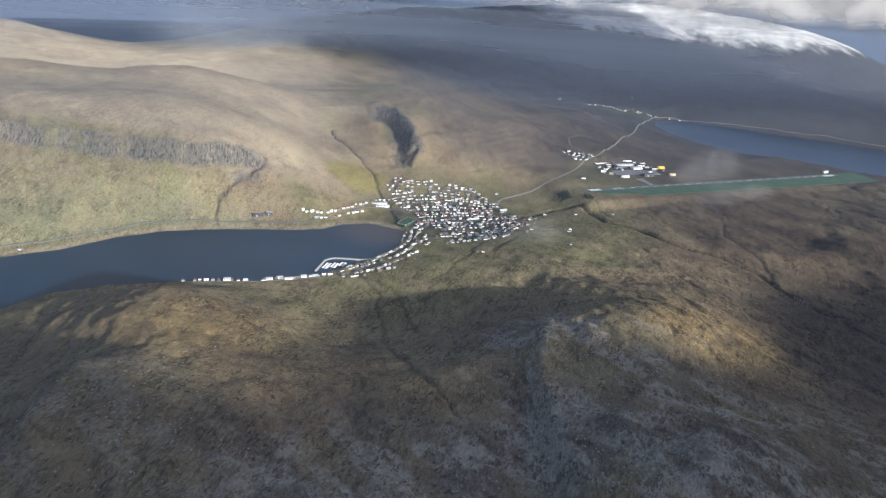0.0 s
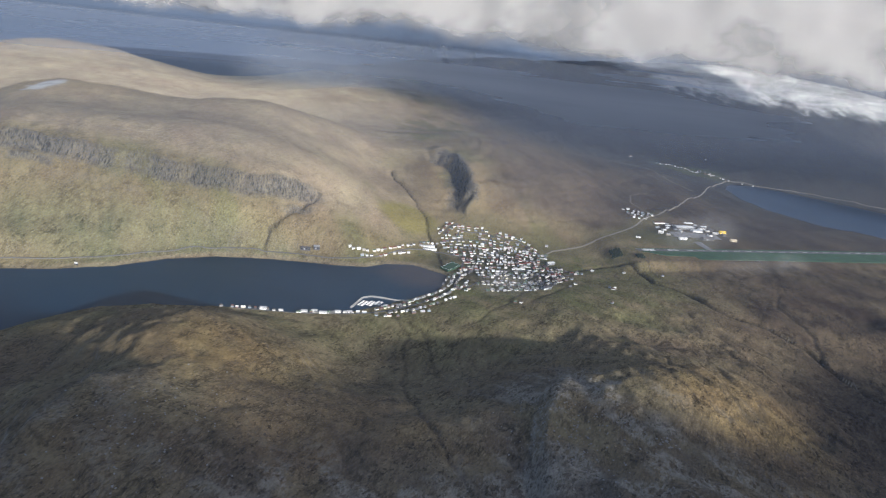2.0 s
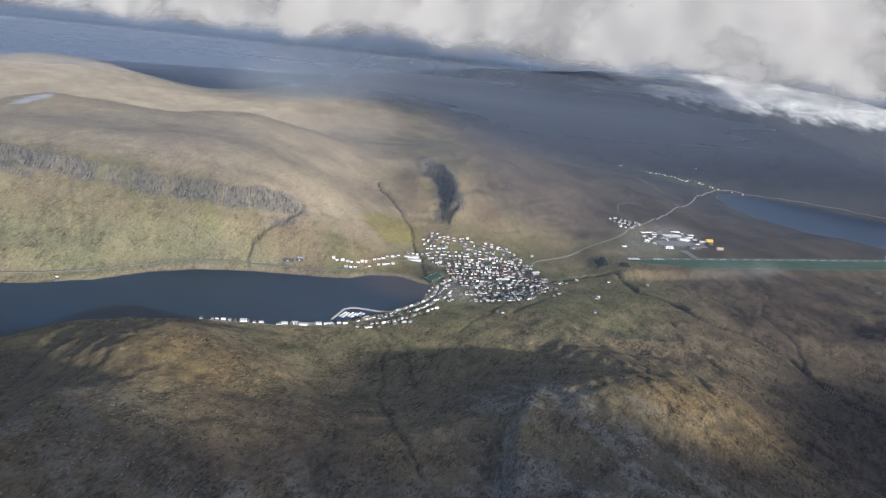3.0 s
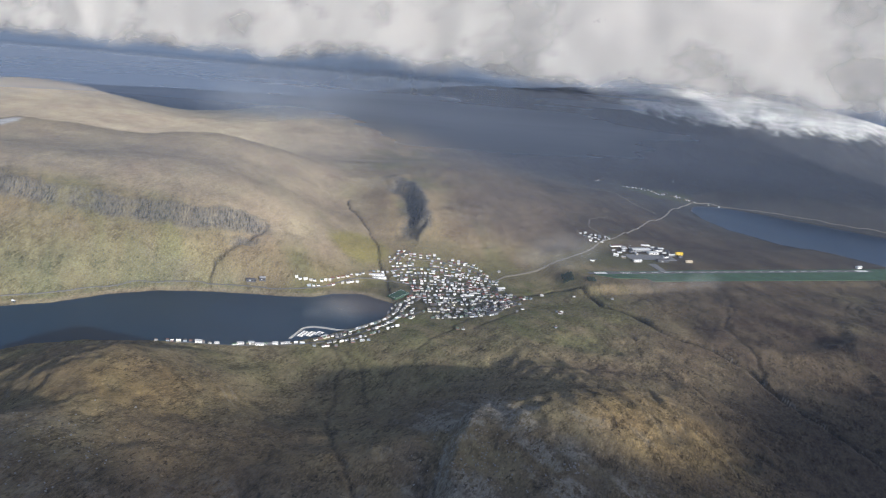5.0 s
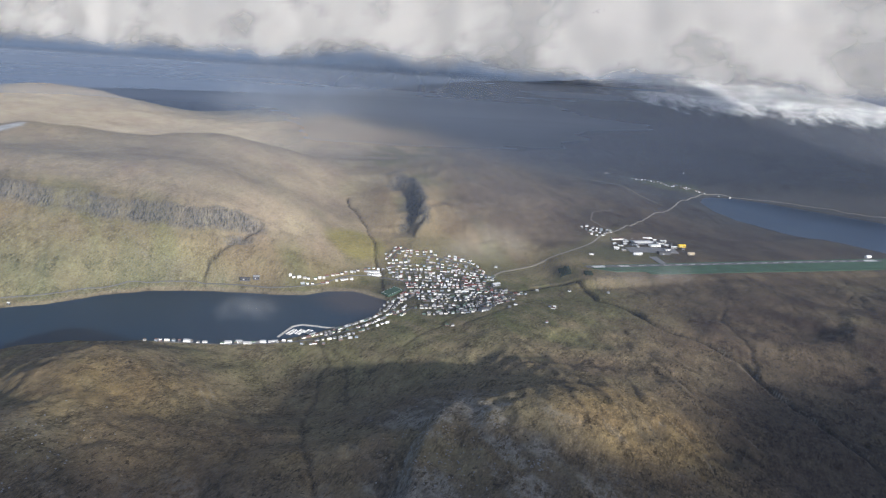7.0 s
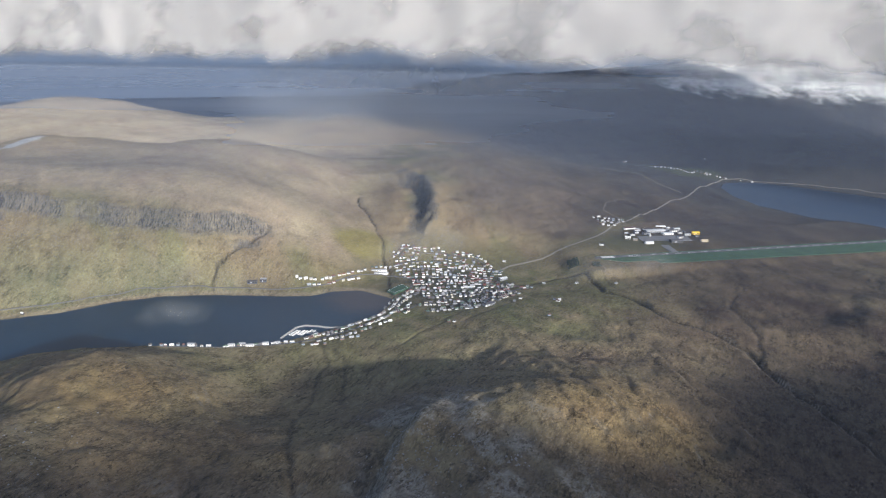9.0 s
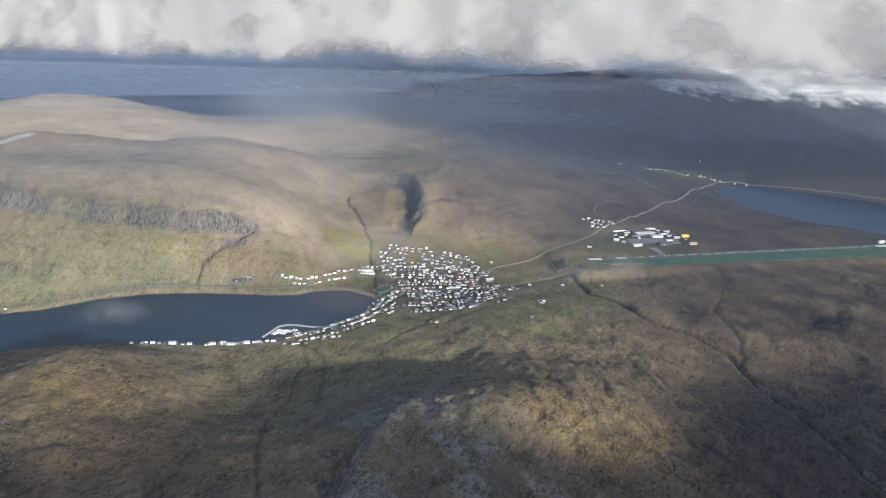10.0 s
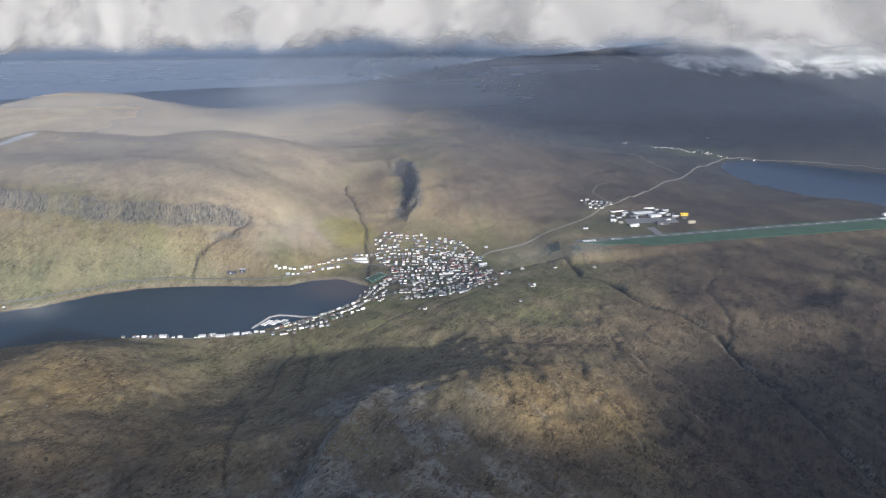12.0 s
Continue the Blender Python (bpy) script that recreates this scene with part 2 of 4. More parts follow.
# ---------------------------------------------------------------- materials
class Mat:
    """A node material with short calls to add nodes."""

    def __init__(self, name, rough=0.8, metal=0.0, color=(0.5, 0.5, 0.5)):
        self.m = bpy.data.materials.new(name)
        self.m.use_nodes = True
        self.t = self.m.node_tree
        self.b = self.t.nodes["Principled BSDF"]
        self.b.inputs["Roughness"].default_value = rough
        self.b.inputs["Metallic"].default_value = metal
        self.b.inputs["Base Color"].default_value = (*color, 1)

    def node(self, kind, **values):
        n = self.t.nodes.new(kind)
        for k, v in values.items():
            n.inputs[k.replace("_", " ")].default_value = v
        return n

    def link(self, a, b):
        self.t.links.new(a, b)

    def coords(self, scale=1.0, obj=False):
        c = self.t.nodes.new("ShaderNodeTexCoord" if obj else "ShaderNodeNewGeometry")
        m = self.t.nodes.new("ShaderNodeMapping")
        m.inputs["Scale"].default_value = scale if isinstance(scale, tuple) else (scale,) * 3
        self.link(c.outputs["Object" if obj else "Position"], m.inputs["Vector"])
        return m.outputs[0]

    def noise(self, scale, detail=4, rough=0.6, stretch=1.0, obj=False):
        n = self.node("ShaderNodeTexNoise", Scale=scale, Detail=detail, Roughness=rough)
        self.link(self.coords(stretch, obj), n.inputs["Vector"])
        return n.outputs["Fac"]

    def drawn_noise(self, scale, detail, rough, across, along):
        """Noise drawn out along the fall of the land, down towards the south-east."""
        turn = self.t.nodes.new("ShaderNodeMapping")
        turn.inputs["Rotation"].default_value = (0, 0, radians(22))
        g = self.t.nodes.new("ShaderNodeNewGeometry")
        pull = self.t.nodes.new("ShaderNodeMapping")
        pull.inputs["Scale"].default_value = (across, along, 1.0)
        self.link(g.outputs["Position"], turn.inputs["Vector"])
        self.link(turn.outputs[0], pull.inputs["Vector"])
        n = self.node("ShaderNodeTexNoise", Scale=scale, Detail=detail, Roughness=rough)
        self.link(pull.outputs[0], n.inputs["Vector"])
        return n.outputs["Fac"]

    def ramp(self, fac, *stops):
        r = self.t.nodes.new("ShaderNodeValToRGB")
        while len(r.color_ramp.elements) < len(stops):
            r.color_ramp.elements.new(0.5)
        for e, (p, c) in zip(r.color_ramp.elements, stops):
            e.position, e.color = p, (*c, 1) if isinstance(c, tuple) else (c, c, c, 1)
        self.link(fac, r.inputs[0])
        return r.outputs[0]

    def mix(self, fac, a, b, blend="MIX"):
        n = self.t.nodes.new("ShaderNodeMix")
        n.data_type, n.blend_type = "RGBA", blend
        for k, v in ((0, fac), (6, a), (7, b)):
            sock = n.inputs[k]
            if isinstance(v, (int, float)):
                sock.default_value = v if k == 0 else (v, v, v, 1)
            elif isinstance(v, tuple):
                sock.default_value = (*v, 1)
            else:
                self.link(v, sock)
        return n.outputs[2]

    def math(self, op, a, b=0.0):
        n = self.t.nodes.new("ShaderNodeMath")
        n.operation = op
        for sock, v in ((n.inputs[0], a), (n.inputs[1], b)):
            if isinstance(v, (int, float)):
                sock.default_value = v
            else:
                self.link(v, sock)
        return n.outputs[0]

    def bump(self, height, strength=0.5, distance=1.0):
        n = self.node("ShaderNodeBump", Strength=strength, Distance=distance)
        self.link(height, n.inputs["Height"])
        self.link(n.outputs[0], self.b.inputs["Normal"])

    def color(self, out):
        self.link(out, self.b.inputs["Base Color"])

    def attr(self, name):
        n = self.t.nodes.new("ShaderNodeAttribute")
        n.attribute_name = name
        return n.outputs

    def random(self):
        return self.t.nodes.new("ShaderNodeObjectInfo").outputs["Random"]


def mat_ground():
    m = Mat("turf_and_rock", 0.95)
    m.b.inputs["Specular IOR Level"].default_value = 0.15
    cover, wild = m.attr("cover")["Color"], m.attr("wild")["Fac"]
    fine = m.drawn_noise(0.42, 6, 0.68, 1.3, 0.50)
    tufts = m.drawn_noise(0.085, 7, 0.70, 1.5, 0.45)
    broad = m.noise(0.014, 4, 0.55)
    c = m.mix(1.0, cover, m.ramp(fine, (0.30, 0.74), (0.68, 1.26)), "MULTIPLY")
    c = m.mix(m.math("MULTIPLY", wild, 1.1), c, m.mix(1.0, c, m.ramp(tufts, (0.34, (0.80, 0.79, 0.78)), (0.64, (1.20, 1.19, 1.17))), "MULTIPLY"))
    c = m.mix(1.0, c, m.ramp(broad, (0.3, (0.88, 0.84, 0.84)), (0.7, (1.12, 1.14, 1.06))), "MULTIPLY")
    # peat edges, sheep tracks and terraces: thin broken dark lines in the turf
    def lines(noise, wide, dark):
        return m.ramp(noise, (0.5 - wide, 1.0), (0.497, dark), (0.503, dark), (0.5 + wide, 1.0))
    here = m.ramp(m.noise(0.03, 4, 0.6), (0.40, 0.15), (0.58, 1.0))
    for scale, wide, dark, across, along in ((0.055, 0.045, 0.55, 1.7, 0.55), (0.16, 0.060, 0.62, 1.3, 0.6), (0.020, 0.022, 0.52, 1.2, 0.5)):
        c = m.mix(m.math("MULTIPLY", wild, here), c, m.mix(1.0, c, lines(m.drawn_noise(scale, 4, 0.60, across, along), wide, dark), "MULTIPLY"))
    hags = m.ramp(m.drawn_noise(0.26, 4, 0.60, 1.0, 0.60), (0.385, 0.36), (0.42, 1.0))
    tufty = m.ramp(m.noise(0.018, 4, 0.6), (0.40, 0.25), (0.56, 1.0))
    c = m.mix(m.math("MULTIPLY", wild, tufty), c, m.mix(1.0, c, hags, "MULTIPLY"))
    glint = m.ramp(m.drawn_noise(0.30, 4, 0.62, 1.0, 0.60), (0.60, 1.0), (0.66, 1.7))
    c = m.mix(m.math("MULTIPLY", wild, tufty), c, m.mix(1.0, c, glint, "MULTIPLY"))
    # frost-split rock: pale edges and faces breaking through the turf
    stone = m.attr("rock")["Fac"]
    speck = m.ramp(m.drawn_noise(0.16, 8, 0.76, 1.2, 0.55), (0.48, 0.0), (0.57, 1.0))
    edges = m.ramp(m.drawn_noise(0.075, 4, 0.62, 1.2, 0.6), (0.445, 0.0), (0.49, 0.85), (0.51, 0.85), (0.555, 0.0))
    slabs = m.ramp(m.drawn_noise(0.045, 6, 0.66, 1.0, 0.75), (0.545, 0.0), (0.575, 0.9))
    pale = m.math("MAXIMUM", m.math("MAXIMUM", m.math("MULTIPLY", speck, 0.75), edges), slabs)
    c = m.mix(m.math("MULTIPLY", stone, pale), c, m.ramp(fine, (0.3, (0.165, 0.150, 0.126)), (0.7, (0.36, 0.33, 0.28))))
    # bedded rock walls, cracked upright
    wall = m.attr("wall")["Fac"]
    cracks = m.noise(0.34, 7, 0.74, (1.0, 0.3, 0.22))
    beds = m.noise(0.10, 5, 0.6, (0.15, 0.3, 2.6))
    torn = m.ramp(m.math("ADD", m.math("MULTIPLY", cracks, 0.65), m.math("MULTIPLY", beds, 0.35)), (0.46, 1.0), (0.56, 0.0))
    face = m.ramp(cracks, (0.40, (0.030, 0.031, 0.034)), (0.60, (0.20, 0.19, 0.17)))
    solid = m.math("MULTIPLY", wall, m.math("ADD", m.math("MULTIPLY", torn, 0.76), 0.10))
    c = m.mix(solid, c, face)
    m.color(c)
    m.bump(m.math("ADD", m.math("MULTIPLY", fine, 0.50), m.math("MULTIPLY", m.drawn_noise(0.07, 6, 0.64, 1.5, 0.6), 0.7)), 0.65, 5.0)
    return m.m


def mat_water(name, deep, shoal=None):
    m = Mat(name, 0.16, 0.0, deep)
    m.b.inputs["IOR"].default_value = 1.33
    m.b.inputs["Specular IOR Level"].default_value = 0.4
    c = m.ramp(m.noise(0.006, 3, 0.5), (0.3, tuple(0.85 * v for v in deep)), (0.7, tuple(1.15 * v for v in deep)))
    if shoal:
        g = m.t.nodes.new("ShaderNodeNewGeometry")
        dist = m.t.nodes.new("ShaderNodeVectorMath")
        dist.operation = "DISTANCE"
        dist.inputs[1].default_value = shoal
        m.link(g.outputs["Position"], dist.inputs[0])
        reach = m.math("ADD", m.math("MULTIPLY", dist.outputs["Value"], 1 / 110), m.math("MULTIPLY", m.noise(0.03, 4, 0.6, (0.5, 1.6, 1.0)), 0.5))
        c = m.mix(m.ramp(reach, (0.55, 1.0), (1.0, 0.0)), c, (0.052, 0.050, 0.060))
    m.color(c)
    m.link(m.ramp(m.noise(0.004, 2, 0.5), (0.3, 0.33), (0.7, 0.38)), m.b.inputs["Roughness"])
    return m.m


def mat_plain(name, color, rough=0.8, spread=0.15, scale=0.6, metal=0.0, bump=0.2):
    m = Mat(name, rough, metal)
    lo, hi = tuple(v * (1 - spread) for v in color), tuple(min(v * (1 + spread), 0.92) for v in color)
    f = m.noise(scale, 5, 0.65)
    m.color(m.ramp(f, (0.3, lo), (0.7, hi)))
    if bump:
        m.bump(f, bump, 0.3)
    return m.m


def mat_varied(name, colors, rough=0.7):
    """Paint that differs from house to house."""
    m = Mat(name, rough)
    r = m.t.nodes.new("ShaderNodeValToRGB")
    r.color_ramp.interpolation = "CONSTANT"
    while len(r.color_ramp.elements) < len(colors):
        r.color_ramp.elements.new(0.5)
    for k, (e, c) in enumerate(zip(r.color_ramp.elements, colors)):
        e.position, e.color = k / len(colors), (*c, 1)
    m.link(m.random(), r.inputs[0])
    grime = m.ramp(m.noise(1.2, 4, 0.6), (0.3, 0.82), (0.7, 1.05))
    m.color(m.mix(1.0, r.outputs[0], grime, "MULTIPLY"))
    return m.m


def mat_cloud(name, alpha, size, low=0.40, high=0.62, tone=(0.85, 0.85, 0.86)):
    """Drifting vapour: pale, scattering, thinning out in ragged holes."""
    m = Mat(name, 1.0)
    m.t.nodes.remove(m.b)
    out = m.t.nodes["Material Output"]
    dif = m.node("ShaderNodeBsdfDiffuse", Color=(*tone, 1))
    tra = m.node("ShaderNodeBsdfTranslucent", Color=(*tone, 1))
    body = m.t.nodes.new("ShaderNodeMixShader")
    body.inputs[0].default_value = 0.5
    clear = m.t.nodes.new("ShaderNodeBsdfTransparent")
    both = m.t.nodes.new("ShaderNodeMixShader")
    m.link(dif.outputs[0], body.inputs[1])
    m.link(tra.outputs[0], body.inputs[2])
    thick = m.math("MULTIPLY", m.attr("thick")["Fac"], m.ramp(m.noise(size, 5, 0.6), (low, 0.0), (high, 1.0)))
    m.link(m.math("MULTIPLY", thick, alpha), both.inputs[0])
    m.link(clear.outputs[0], both.inputs[1])
    m.link(body.outputs[0], both.inputs[2])
    m.link(both.outputs[0], out.inputs["Surface"])
    return m.m


def mat_backdrop():
    """Emission painted as far air over the open sea: blue-grey haze that pales upwards."""
    m = Mat("far_air_glow", 1.0)
    m.t.nodes.remove(m.b)
    out = m.t.nodes["Material Output"]
    sep = m.t.nodes.new("ShaderNodeSeparateXYZ")
    g = m.t.nodes.new("ShaderNodeNewGeometry")
    m.link(g.outputs["Position"], sep.inputs[0])
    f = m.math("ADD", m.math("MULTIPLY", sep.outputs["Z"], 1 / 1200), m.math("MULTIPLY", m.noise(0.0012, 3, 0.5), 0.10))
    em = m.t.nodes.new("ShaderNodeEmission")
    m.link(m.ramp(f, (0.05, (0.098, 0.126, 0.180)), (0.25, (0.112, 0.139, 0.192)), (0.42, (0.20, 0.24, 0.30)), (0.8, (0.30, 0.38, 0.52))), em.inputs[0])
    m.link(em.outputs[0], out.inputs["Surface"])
    return m.m


GROUND = mat_ground()
SEA = mat_water("fjord_water", (0.009, 0.030, 0.060), (105, 1205, 0))
LAKEW = mat_water("lake_water", (0.011, 0.03, 0.066))
TRACK = mat_plain("trodden_track", (0.13, 0.115, 0.092), 0.95)
ASPHALT = mat_plain("worn_asphalt", (0.10, 0.10, 0.105), 0.9)
GRAVELROAD = mat_plain("pale_road", (0.20, 0.18, 0.15), 0.9)
STRIP = mat_plain("mown_airfield_grass", (0.035, 0.085, 0.045), 0.95, 0.25, 0.05)
TURF = mat_plain("sports_turf", (0.035, 0.08, 0.048), 0.9, 0.15, 0.1)
LINES = mat_plain("white_marking", (0.75, 0.75, 0.72), 0.8, 0.1)
CONCRETE = mat_plain("pale_concrete", (0.42, 0.41, 0.39), 0.9)
WALLS = mat_varied("house_paint", [(0.66, 0.66, 0.64), (0.72, 0.72, 0.70), (0.48, 0.47, 0.44), (0.58, 0.55, 0.45), (0.78, 0.78, 0.77), (0.34, 0.34, 0.34), (0.12, 0.12, 0.125), (0.15, 0.085, 0.07),
                                   (0.70, 0.70, 0.68), (0.26, 0.31, 0.36), (0.36, 0.36, 0.35), (0.06, 0.06, 0.065)])
ROOFS = mat_varied("house_roofing", [(0.05, 0.05, 0.055), (0.09, 0.09, 0.10), (0.35, 0.35, 0.36), (0.095, 0.05, 0.045), (0.06, 0.10, 0.07), (0.60, 0.60, 0.60), (0.12, 0.12, 0.13), (0.07, 0.06, 0.06)])
PALE_ROOF = mat_plain("pale_sheet_roof", (0.62, 0.63, 0.64), 0.5, 0.1)
WHITE = mat_plain("white_paint", (0.80, 0.80, 0.79), 0.6, 0.06)
GREY = mat_plain("grey_cladding", (0.28, 0.29, 0.31), 0.7, 0.12)
DARK = mat_plain("dark_cladding", (0.07, 0.07, 0.08), 0.7, 0.15)
YELLOW = mat_plain("yellow_cladding", (0.75, 0.52, 0.03), 0.6, 0.08)
BEIGE = mat_plain("beige_cladding", (0.45, 0.38, 0.27), 0.7, 0.1)
GLASS = Mat("dark_window_glass", 0.08, 0.0, (0.03, 0.035, 0.04)).m
STONE = mat_plain("sea_stone", (0.20, 0.20, 0.20), 0.95, 0.35, 1.2)
CLOUD = mat_cloud("cloud_body", 1.0, 0.02, 0.0, 0.30, (0.575, 0.575, 0.585))
MIST = mat_cloud("rain_mist", 1.0, 0.004, 0.0, 0.40, (0.45, 0.50, 0.58))
WISP = mat_cloud("cloud_shreds", 1.0, 0.09, 0.25, 0.60, (0.85, 0.85, 0.86))
HAZE_SHEET = mat_cloud("haze_sheet", 1.0, 0.0016, -0.6, 0.62, (0.45, 0.52, 0.67))


# ---------------------------------------------------------------- helpers for meshes
def link_mesh(name, verts, faces, material, parent=None, label=""):
    me = bpy.data.meshes.new(name)
    me.from_pydata(verts, [], faces)
    me.update()
    for mm in material if isinstance(material, (list, tuple)) else [material]:
        me.materials.append(mm)
    ob = new(name, me)
    if parent:
        ob.parent = parent
    return tagged(ob, label)


def part(name, bm, material, parent, label=""):
    me = bpy.data.meshes.new(name)
    bm.to_mesh(me)
    bm.free()
    me.materials.append(material)
    ob = new(name, me)
    if parent:
        ob.parent = parent
    return tagged(ob, label)


def box(bm, x0, x1, y0, y1, z0, z1):
    v = [bm.verts.new(p) for p in ((x0, y0, z0), (x1, y0, z0), (x1, y1, z0), (x0, y1, z0), (x0, y0, z1), (x1, y0, z1), (x1, y1, z1), (x0, y1, z1))]
    for f in ((3, 2, 1, 0), (4, 5, 6, 7), (0, 1, 5, 4), (1, 2, 6, 5), (2, 3, 7, 6), (3, 0, 4, 7)):
        bm.faces.new([v[i] for i in f])


def box_bm(*dims):
    bm = bmesh.new()
    box(bm, *dims)
    return bm


def ground_z(x, y):
    return float(land(np.array([x], float), np.array([y], float))[0][0])


def float_attr(me, name, values):
    a = me.attributes.new(name, "FLOAT", "POINT")
    a.data.foreach_set("value", np.asarray(values, np.float32).ravel())


# ---------------------------------------------------------------- the ground, one sheet
def build_ground():
    rows, cols = 860, 800
    v = np.linspace(0, 1, rows)
    ys = -900 + 900 * (v / 0.10).clip(0, 1) + 4600 * ((v - 0.10) / 0.90).clip(0, 1) ** 1.55
    ys = np.where(v < 0.10, ys, 330 * ((v - 0.10) / 0.12).clip(0, 1) + 4270 * ((v - 0.22) / 0.78).clip(0, 1) ** 1.5)
    u = np.linspace(-1, 1, cols)
    su = u + 0.35 * np.sign(u) * (np.abs(u) - 0.8).clip(0, 1) ** 1.2 * 6
    half = 430 + 0.66 * np.maximum(ys, 0) + 1300 * smooth(200, -150, ys)
    X = 170 + su[None, :] * half[:, None]
    Y = np.repeat(ys[:, None], cols, 1)
    H, rock, d = land(X, Y)
    gx = np.gradient(H, axis=1) / np.gradient(X, axis=1)
    gy = np.gradient(H, axis=0) / np.gradient(Y, axis=0)
    slope = np.hypot(gx, gy)
    verts = np.stack([X, Y, H], -1).reshape(-1, 3)
    i = np.arange(rows - 1)[:, None] * cols + np.arange(cols - 1)[None, :]
    quads = np.stack([i, i + 1, i + cols + 1, i + cols], -1).reshape(-1, 4)
    me = bpy.data.meshes.new("ground")
    me.vertices.add(len(verts))
    me.vertices.foreach_set("co", verts.astype(np.float32).ravel())
    me.loops.add(len(quads) * 4)
    me.loops.foreach_set("vertex_index", quads.astype(np.int32).ravel())
    me.polygons.add(len(quads))
    me.polygons.foreach_set("loop_start", np.arange(len(quads), dtype=np.int32) * 4)
    me.polygons.foreach_set("use_smooth", np.ones(len(quads), bool))
    me.update(calc_edges=True)
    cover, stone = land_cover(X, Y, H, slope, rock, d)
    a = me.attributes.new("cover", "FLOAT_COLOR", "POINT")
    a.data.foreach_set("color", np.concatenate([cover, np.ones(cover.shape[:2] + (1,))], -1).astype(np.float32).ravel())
    float_attr(me, "rock", stone)
    float_attr(me, "wall", np.clip(rock * 1.15, 0, 1) * smooth(1100, 1180, Y))
    float_attr(me, "wild", smooth(1500, 850, Y) * 0.65 + 0.30)
    me.materials.append(GROUND)
    return tagged(new("ground", me), "moorland hills of tan grass, brown heath and grey rock", "ground", kind="structure")


def land_cover(X, Y, H, slope, rock, d):
    """Plant cover by place: tan grass, brown heath, green meadow, bare rock, snow; some sun and shade painted in."""
    def lerp(c, col, m):
        return c * (1 - m[..., None]) + np.array(col) * m[..., None]
    n1, n2, n3 = fbm(X, Y, 260, 4, 101), fbm(X * 1.2 + 0.4 * Y, Y * 0.7, 70, 4, 103), fbm(X * 1.2 + 0.4 * Y, Y * 0.7, 22, 4, 105)
    c = np.zeros(X.shape + (3,)) + np.array((0.215, 0.180, 0.110))
    c = lerp(c, (0.250, 0.195, 0.125), smooth(-0.2, 0.5, n1))
    c = lerp(c, (0.165, 0.155, 0.080), smooth(0.0, 0.5, n2) * 0.7)
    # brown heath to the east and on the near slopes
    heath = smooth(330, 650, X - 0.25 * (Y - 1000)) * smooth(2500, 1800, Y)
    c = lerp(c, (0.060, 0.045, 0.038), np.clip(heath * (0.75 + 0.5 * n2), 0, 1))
    near = smooth(1000, 700, Y) * (1 - 0.65 * smooth(440, 620, X))
    c = lerp(c, (0.120, 0.094, 0.063), near * np.clip(0.65 + 0.6 * n2, 0, 1))
    c = lerp(c, (0.168, 0.124, 0.072), near * smooth(0.05, 0.5, n1 + 0.5 * n3) * 0.7)
    # warm gold painted where sunlight falls on the two near hills
    sun_gold = smooth(120, 30, np.hypot(X - 420, (Y - 690) * 0.75) + 26 * n2) + smooth(130, 30, np.hypot(X + 105, Y - 745) + 26 * n2)
    c = lerp(c, (0.230, 0.165, 0.078), np.clip(sun_gold, 0, 1) * (0.74 + 0.08 * smooth(200, 300, X)) * np.clip(0.8 + 0.8 * n3, 0.3, 1))
    # heath darkened at the near right, deep shade put into its colour
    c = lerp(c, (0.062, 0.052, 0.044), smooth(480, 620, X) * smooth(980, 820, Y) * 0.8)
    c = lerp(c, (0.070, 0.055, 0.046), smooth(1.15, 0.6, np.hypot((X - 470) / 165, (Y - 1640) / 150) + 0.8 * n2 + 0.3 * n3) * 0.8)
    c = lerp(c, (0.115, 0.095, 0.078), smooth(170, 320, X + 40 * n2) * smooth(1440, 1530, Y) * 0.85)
    # cloud shadow on the airfield moor, painted as darker heath
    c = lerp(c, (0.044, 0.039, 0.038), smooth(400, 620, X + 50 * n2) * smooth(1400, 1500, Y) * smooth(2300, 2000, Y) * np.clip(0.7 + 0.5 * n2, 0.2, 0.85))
    # far mountains, dark heath with cloud shade and blue haze put into the colour
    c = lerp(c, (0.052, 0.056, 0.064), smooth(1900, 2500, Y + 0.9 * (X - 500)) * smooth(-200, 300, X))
    # pale bent grass on the western heights, lightened to stand in for stronger sunlight
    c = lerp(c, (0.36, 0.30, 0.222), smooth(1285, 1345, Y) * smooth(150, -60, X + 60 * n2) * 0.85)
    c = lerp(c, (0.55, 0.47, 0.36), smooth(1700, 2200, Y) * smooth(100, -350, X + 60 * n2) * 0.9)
    # green meadows round the village and below the north wall
    green = smooth(300, 120, np.hypot((X - 260) * 0.75, Y - 1190)) * np.clip(0.6 + 0.7 * n3, 0, 1)
    c = lerp(c, (0.112, 0.120, 0.052), green * 0.9)
    green = smooth(-230, -10, -np.abs(Y - 1180) * 1.6) * smooth(60, -60, X) * smooth(110, 40, H)
    c = lerp(c, (0.110, 0.117, 0.076), np.clip(green * (0.8 + 0.5 * n2), 0, 1) * 0.85)
    c = lerp(c, (0.235, 0.205, 0.085), smooth(70, 40, np.hypot(X - 75, (Y - 1405) * 1.1)))
    # hay meadows by the airfield and the lake head, paler turf beside the road
    c = lerp(c, (0.085, 0.092, 0.052), smooth(75, 30, np.hypot((X - 585) * 0.6, Y - 1440) + 16 * n2) * 0.7)
    c = lerp(c, (0.085, 0.098, 0.060), smooth(95, 40, np.hypot((X - 905) * 0.8 + (Y - 2225) * 0.5, (Y - 2225) * 1.1) + 20 * n2) * 0.75)
    c = lerp(c, (0.130, 0.120, 0.075), smooth(34, 12, line_distance(X, Y, [(345, 1350), (462, 1408), (524, 1491), (612, 1587)]) + 10 * n3) * 0.6)
